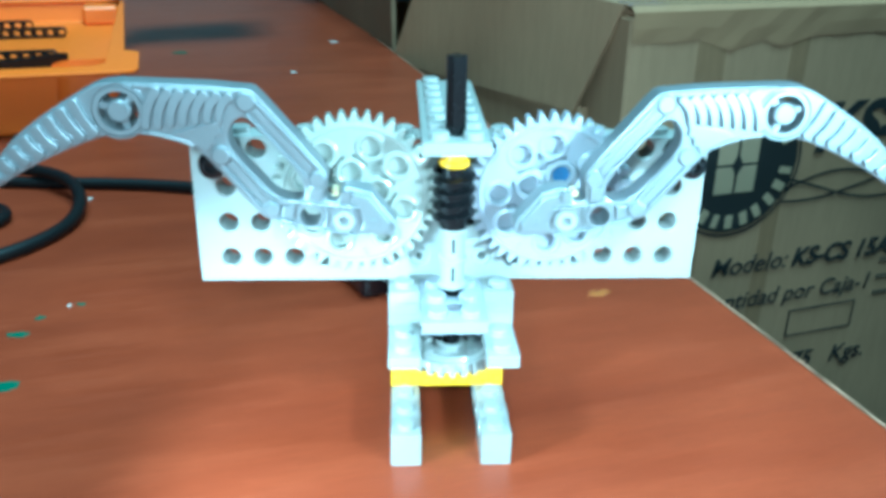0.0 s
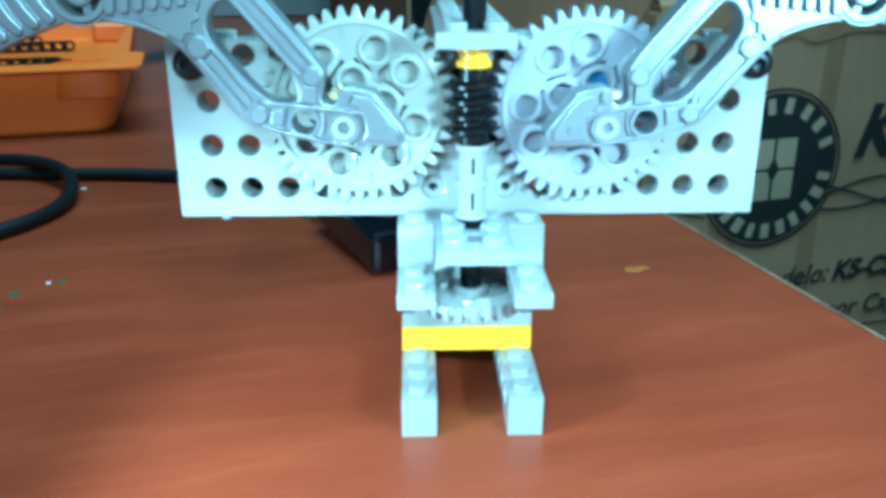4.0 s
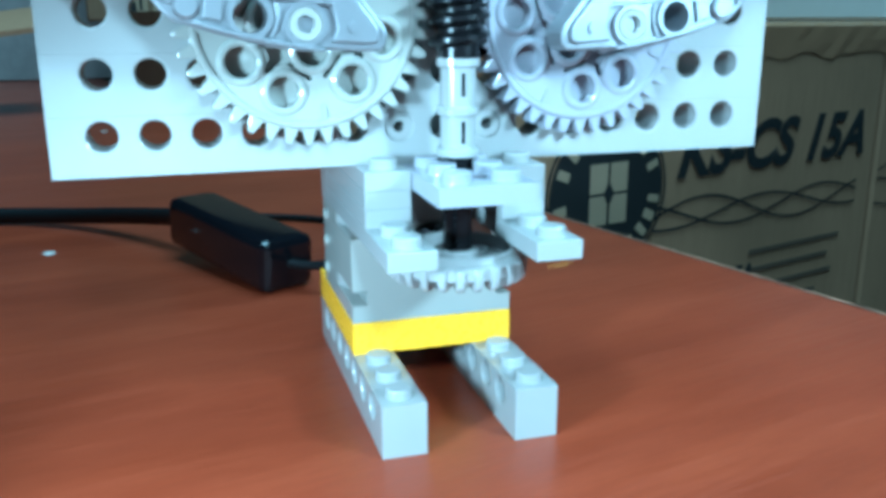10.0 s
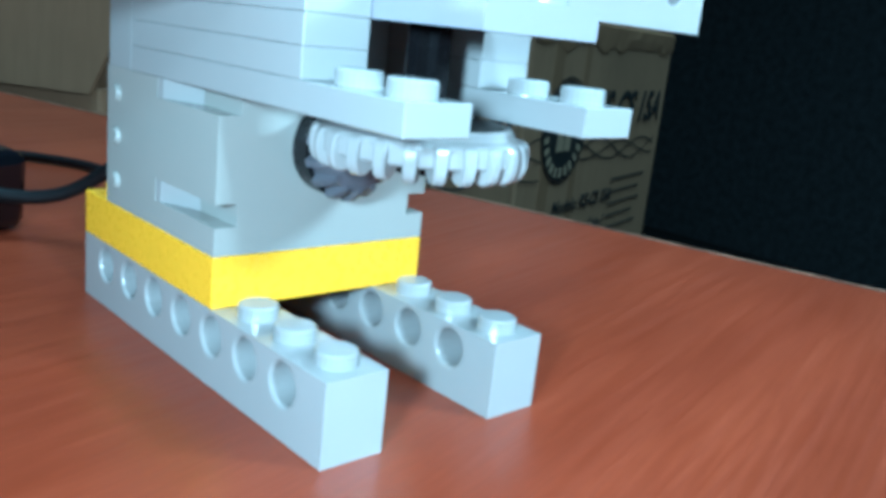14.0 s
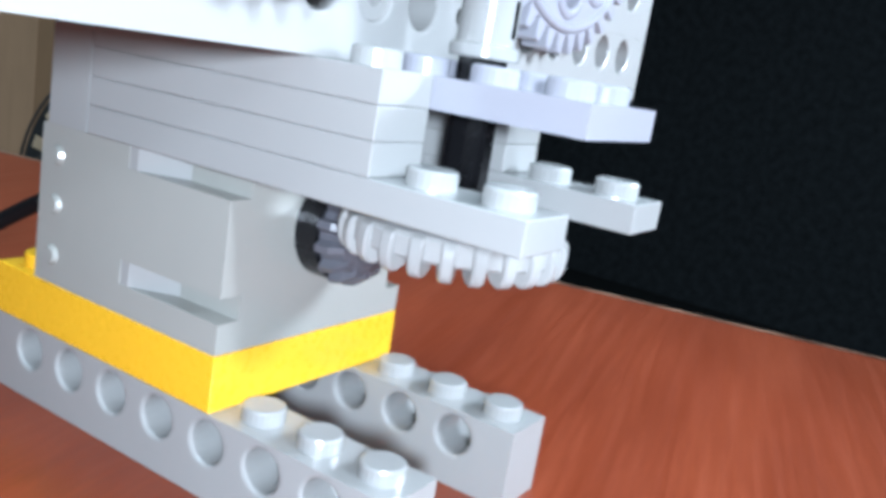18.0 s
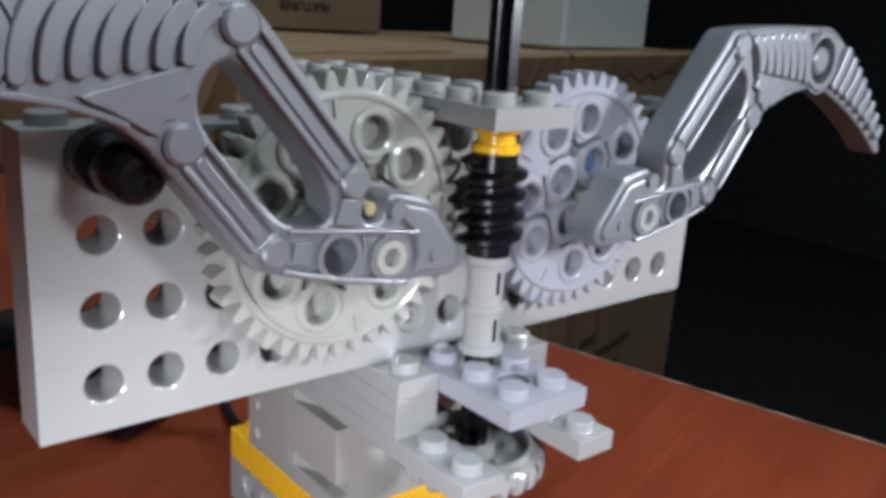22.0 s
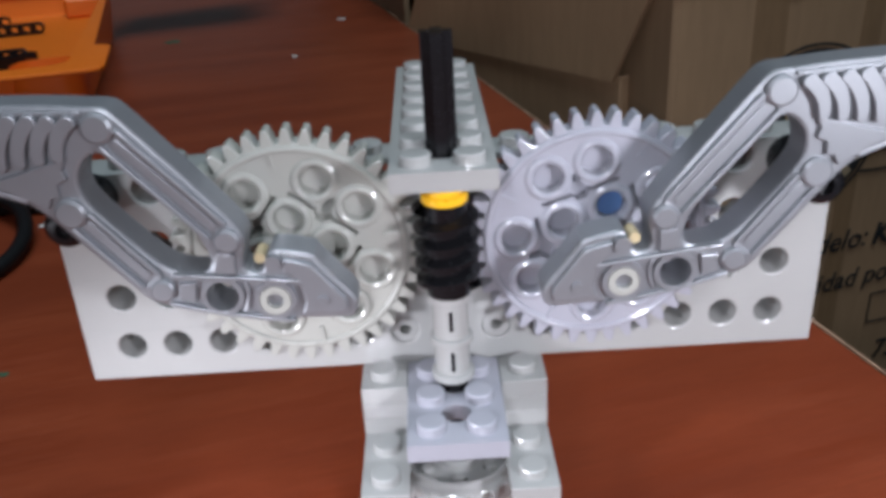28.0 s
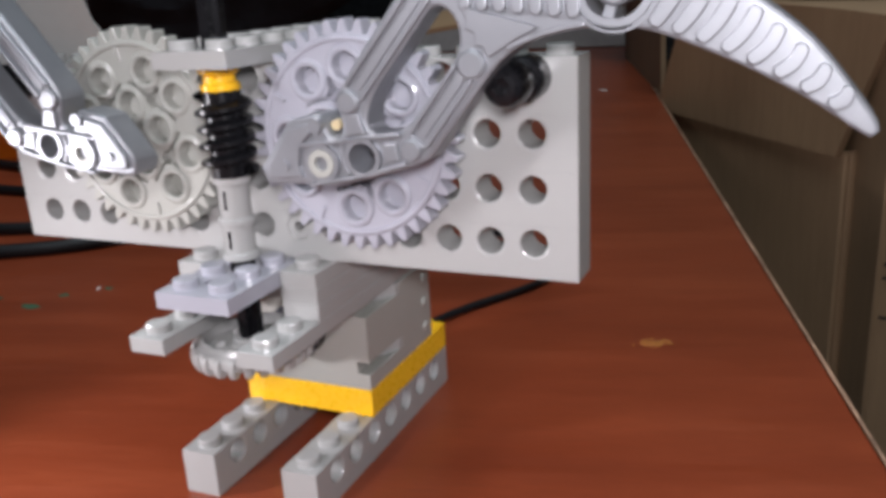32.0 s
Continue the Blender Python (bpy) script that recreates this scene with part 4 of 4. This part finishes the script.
bm = bmesh.new()
rings = []
for z, inset, r in ((0.2, 9, 12), (0.8, 7, 13), (3.0, 5.2, 14), (20, 3.0, 14), (37.6, 1.0, 14), (37.6, 3.0, 12), (30, 4.0, 12), (23.0, 6.0, 12), (22.0, 8.5, 11)):
    rings.append([bm.verts.new((x * MM, y * MM, z * MM)) for x, y in rounded(-341 + inset, -11 - inset, 7 + inset, 301 - inset, r)])
for u, v in zip(rings, rings[1:]):
    for k in range(len(u)):
        bm.faces.new((u[k], u[(k + 1) % len(u)], v[(k + 1) % len(u)], v[k]))
bm.faces.new(rings[0][::-1])
bm.faces.new(rings[-1])
bm.transform(TRAY)
part("tray_body", bm, ORANGE, tray, "orange tray body with rounded tapering sides", True)
bm = bmesh.new()
rings = []
for z, r in ((21.0, 10), (21.6, 11), (37.4, 12)):
    rings.append([bm.verts.new((x * MM, y * MM, z * MM)) for x, y in rounded(-46, -9.5 if r > 10 else -10.5, 5.5 if r > 10 else 6.5, 44, r)])
for u, v in zip(rings, rings[1:]):
    for k in range(len(u)):
        bm.faces.new((u[k], u[(k + 1) % len(u)], v[(k + 1) % len(u)], v[k]))
bm.transform(TRAY)
part("corner_block", bm, ORANGE, tray, "stepped rounded corner under the lip", True)
tray_part("corner_post", [(-46, -17, 270, 296, 21.5, 37.4)], bevel=2.5)
tray_part("tray_wall", [(-333, -20, 296.4, 299, 37, 41)])
rim = [(-352, -6), (-4, -6), (1, -4), (3, 1), (3, 50), (0, 54), (-6, 57), (-13, 303), (-352, 303)]
bm = bmesh.new()
to_bm(bm, moved(cut_shape([rim, rounded(-336, -16, 12, 296, 11)[::-1]], 2.2, 0.7), at(0, 0, 38.7)))
bm.transform(TRAY)
part("tray_lip", bm, ORANGE, tray, "flat lip round the tray, wider at the front corner")


def toy_beam(n, m, bent=False):
    loops = [[(-4, -3.7), (8 * n - 4, -3.7), (8 * n - 4, 3.7), (-4, 3.7)]] + [circle(8 * k, 0, 2.4, 14) for k in range(n)]
    r = []
    for k in range(9):
        a = math.pi / 2 + math.pi * k / 8
        r.append((3.7 * math.cos(a), 3.7 * math.sin(a)))
    for k in range(9):
        a = -math.pi / 2 + math.pi * k / 8
        r.append((8 * (n - 1) + 3.7 * math.cos(a), 3.7 * math.sin(a)))
    loops[0] = r
    b = bmesh.new()
    to_bm(b, cut_shape(loops, 7.4, 0.4))
    if bent:
        to_bm(b, moved(cut_shape([[(-3.7, 0), (3.7, 0), (3.7, 24), (-3.7, 24)], circle(0, 8, 2.4, 12), circle(0, 16, 2.4, 12)], 7.4, 0.4), at(8 * (n - 1), 0, 0) @ Matrix.Rotation(math.pi, 4, "Z")))
    b.transform(TRAY @ m)
    return tagged(part("toy_beam", b, BLACK), "black studless toy beam with round holes lying in the tray", "toy beam", "beams in the tray")


rx = Matrix.Rotation(math.pi / 2, 4, "X")
toy_beam(15, at(-170, 218, 26) @ rx)
toy_beam(13, at(-152, 122, 26) @ rx, True)
toy_beam(11, at(-280, 236, 26) @ rx)
toy_beam(9, at(-150, 252, 26) @ Matrix.Rotation(0.1, 4, "Z") @ rx)
toy_beam(13, at(-255, 175, 26) @ Matrix.Rotation(0.02, 4, "Z") @ rx)
toy_beam(7, at(-92, 88, 26) @ Matrix.Rotation(0.42, 4, "Z"))
toy_beam(5, at(-136, 234, 26) @ Matrix.Rotation(0.08, 4, "Y") @ Matrix.Rotation(-math.pi / 2, 4, "Y") @ Matrix.Rotation(math.pi / 2, 4, "X"))
toy_beam(7, at(-175, 150, 26) @ Matrix.Rotation(-0.5, 4, "Z"))
toy_beam(5, at(-210, 100, 26) @ Matrix.Rotation(0.6, 4, "Z") @ rx)

# grey toy motor lying among the beams
spare = thing("toy_motor", "dark grey round toy motor with white ends lying in the tray", "toy motor")
LAY = TRAY @ at(-196, 262, 33) @ Matrix.Rotation(radians(14), 4, "Z")
for name, shape, mat in (("motor_can", [(9.6, -21), (10.2, -20.4), (10.2, 11.4), (9.6, 12)], DARK), ("white_band", [(9.8, 12), (10.6, 12.6), (10.6, 21.4), (9.8, 22), (6.0, 22.2), (0.05, 22.2)], WHITE), ("end_cap", [(0.05, -29), (8.4, -29), (9.9, -27.5), (10.4, -21.6), (9.8, -21)], WHITE), ("shaft", [(0.05, 30), (1.4, 30), (1.6, 29.6), (1.6, 22)], BLACK)):
    bm = bmesh.new()
    lathe(bm, shape, Matrix.Rotation(math.pi / 2, 4, "Y"))
    bm.transform(LAY)
    part(name, bm, mat, spare, "", True)
bm = bmesh.new()
tube(bm, (-150, 142, 22.2), (-150, 142, 26.4), 5.6, 3.6, 28)
bm.transform(TRAY)
tagged(part("ring", bm, YELLOW, None, "", True), "small yellow plastic ring lying in the tray", "toy ring")

# pale card leaning up behind the tray
bm = bmesh.new()
to_bm(bm, moved(cut_shape([[(-480, 0.5), (-296, 0.5), (-309, 36), (-324, 69), (-331, 79), (-338, 104), (-372, 150), (-480, 166)]], 2.0, 0.3), at(0, 332, 0) @ STAND_UP))
bm.transform(TRAY)
tagged(part("card_sheet", bm, WHITE), "pale grey card sheet leaning behind the orange tray", "card")

# grey board box beyond the tray
bm = bmesh.new()
box(bm, 0, 335, 0, 190, 0.3, 162, 2)
grey_box = thing("grey_box", "plain grey board box standing at the far end of the table", "box")
BACK = Matrix.Translation((-0.445, 0.997, 0)) @ Matrix.Rotation(radians(7.9), 4, "Z")
bm.transform(BACK)
part("body", bm, BOARD, grey_box)
bm = bmesh.new()
box(bm, -1.5, 336.5, -1.5, 191.5, 162.5, 190, 2)
bm.transform(BACK)
part("lid", bm, BOARD, grey_box)

# ---------------------------------------------------------------- black bag behind
bm = bmesh.new()
bmesh.ops.create_icosphere(bm, subdivisions=5, radius=1.0)
for v in bm.verts:
    p = v.co.copy()
    k = 1 + 0.10 * noise.noise(p * 2.2) + 0.05 * noise.noise(p * 6)
    v.co = Vector((p.x * 0.30 * k, p.y * 0.17 * k, max(-0.98, p.z) * 0.20 * k))
bm.transform(Matrix.Translation((-0.75, 0.93, 0.196)) @ Matrix.Rotation(radians(14), 4, "Z"))
bag = thing("bag", "slumped black cloth bag at the back of the table", "bag")
part("bag_body", bm, BAG, bag, "", True)
for k, (x0, x1, h) in enumerate(((-860, -680, 120), (-830, -640, 60))):
    pts = [(x0 + (x1 - x0) * t, 760 - 40 * k - 60 * math.sin(math.pi * t) + 0.25 * (x0 + (x1 - x0) * t + 740), 210 + h * math.sin(math.pi * t)) for t in [q / 8 for q in range(9)]]
    c = cable("strap", pts, 5, "")
    c.parent = bag
bm = bmesh.new()
prev = None
for k in range(25):
    x = -0.26 + 0.52 * k / 24
    cur = [bm.verts.new((x, y + 0.006 * math.sin(9 * x + 4 * z), z + 0.01 * noise.noise((x * 9, z, 2)))) for y, z in ((-0.175, -0.02), (-0.178, 0.05), (-0.14, 0.12), (-0.08, 0.17))]
    if prev:
        for q in range(3):
            bm.faces.new((prev[q], prev[q + 1], cur[q + 1], cur[q]))
    prev = cur
bm.transform(Matrix.Translation((-0.75, 0.93, 0.196)) @ Matrix.Rotation(radians(14), 4, "Z"))
flap = part("bag_flap", bm, BAG, bag, "loose cloth flap", True)
flap.modifiers.new("thick", "SOLIDIFY").thickness = 0.004

# ---------------------------------------------------------------- marks on the table
GREEN = plastic("green_paint", (0.03, 0.09, 0.05), 0.5)
GOLD = plastic("worn_gold_scuff", (0.36, 0.135, 0.034), 0.7, 0, 0.45, gloss=0.1)


def fleck(name, x, y, rx, ry, material, label, seed, h=0.25):
    pts = []
    for k in range(22):
        a = 2 * math.pi * k / 22
        r = 1 + 0.55 * noise.noise((math.cos(a) * 1.7, math.sin(a) * 1.7, seed * 3.1))
        pts.append((x + rx * r * math.cos(a), y + ry * r * math.sin(a)))
    tagged(part(name, moved(cut_shape([pts], h), at(0, 0, h / 2)), material), label, "fleck")


for k, (x, y, rx, ry) in enumerate(((-199, 550, 7, 5), (-142, 58, 4, 1.6), (-133, 26, 4.5, 2.6), (-150, 45, 1.6, 2), (-128, 80, 1.6, 1.1), (-139, 70, 1.6, 1.6), (-138, 14, 2, 3.2), (-160, 60, 1.1, 1.6))):
    fleck("paint_fleck", x, y, rx, ry, GREEN, "dried green paint fleck on the wooden table", k)
for k, (x, y, r) in enumerate(((-73, 608, 3), (-95, 475, 2.2), (-132, 79, 0.6), (-88, 146, 1.6), (-62, -52, 0.7), (-160, 190, 1.2))):
    fleck("white_fleck", x, y, r, r, WHITE, "tiny white fleck on the wooden table", 20 + k)
rng = random.Random(7)
for k in range(26):
    a, r = rng.uniform(0, 2 * math.pi), rng.random() ** 0.8
    x, y = 63 + 5.6 * r * math.cos(a) + 2.5 * r * math.sin(a), 86.3 + 4.4 * r * math.sin(a)
    g = 0.95 * (1.2 - r)
    fleck("scuff", x, y, g * rng.uniform(0.7, 1.5), g * rng.uniform(0.6, 1.1), GOLD, "worn gold scuff in the table top", 41 + k, 0.06 + 0.004 * k)
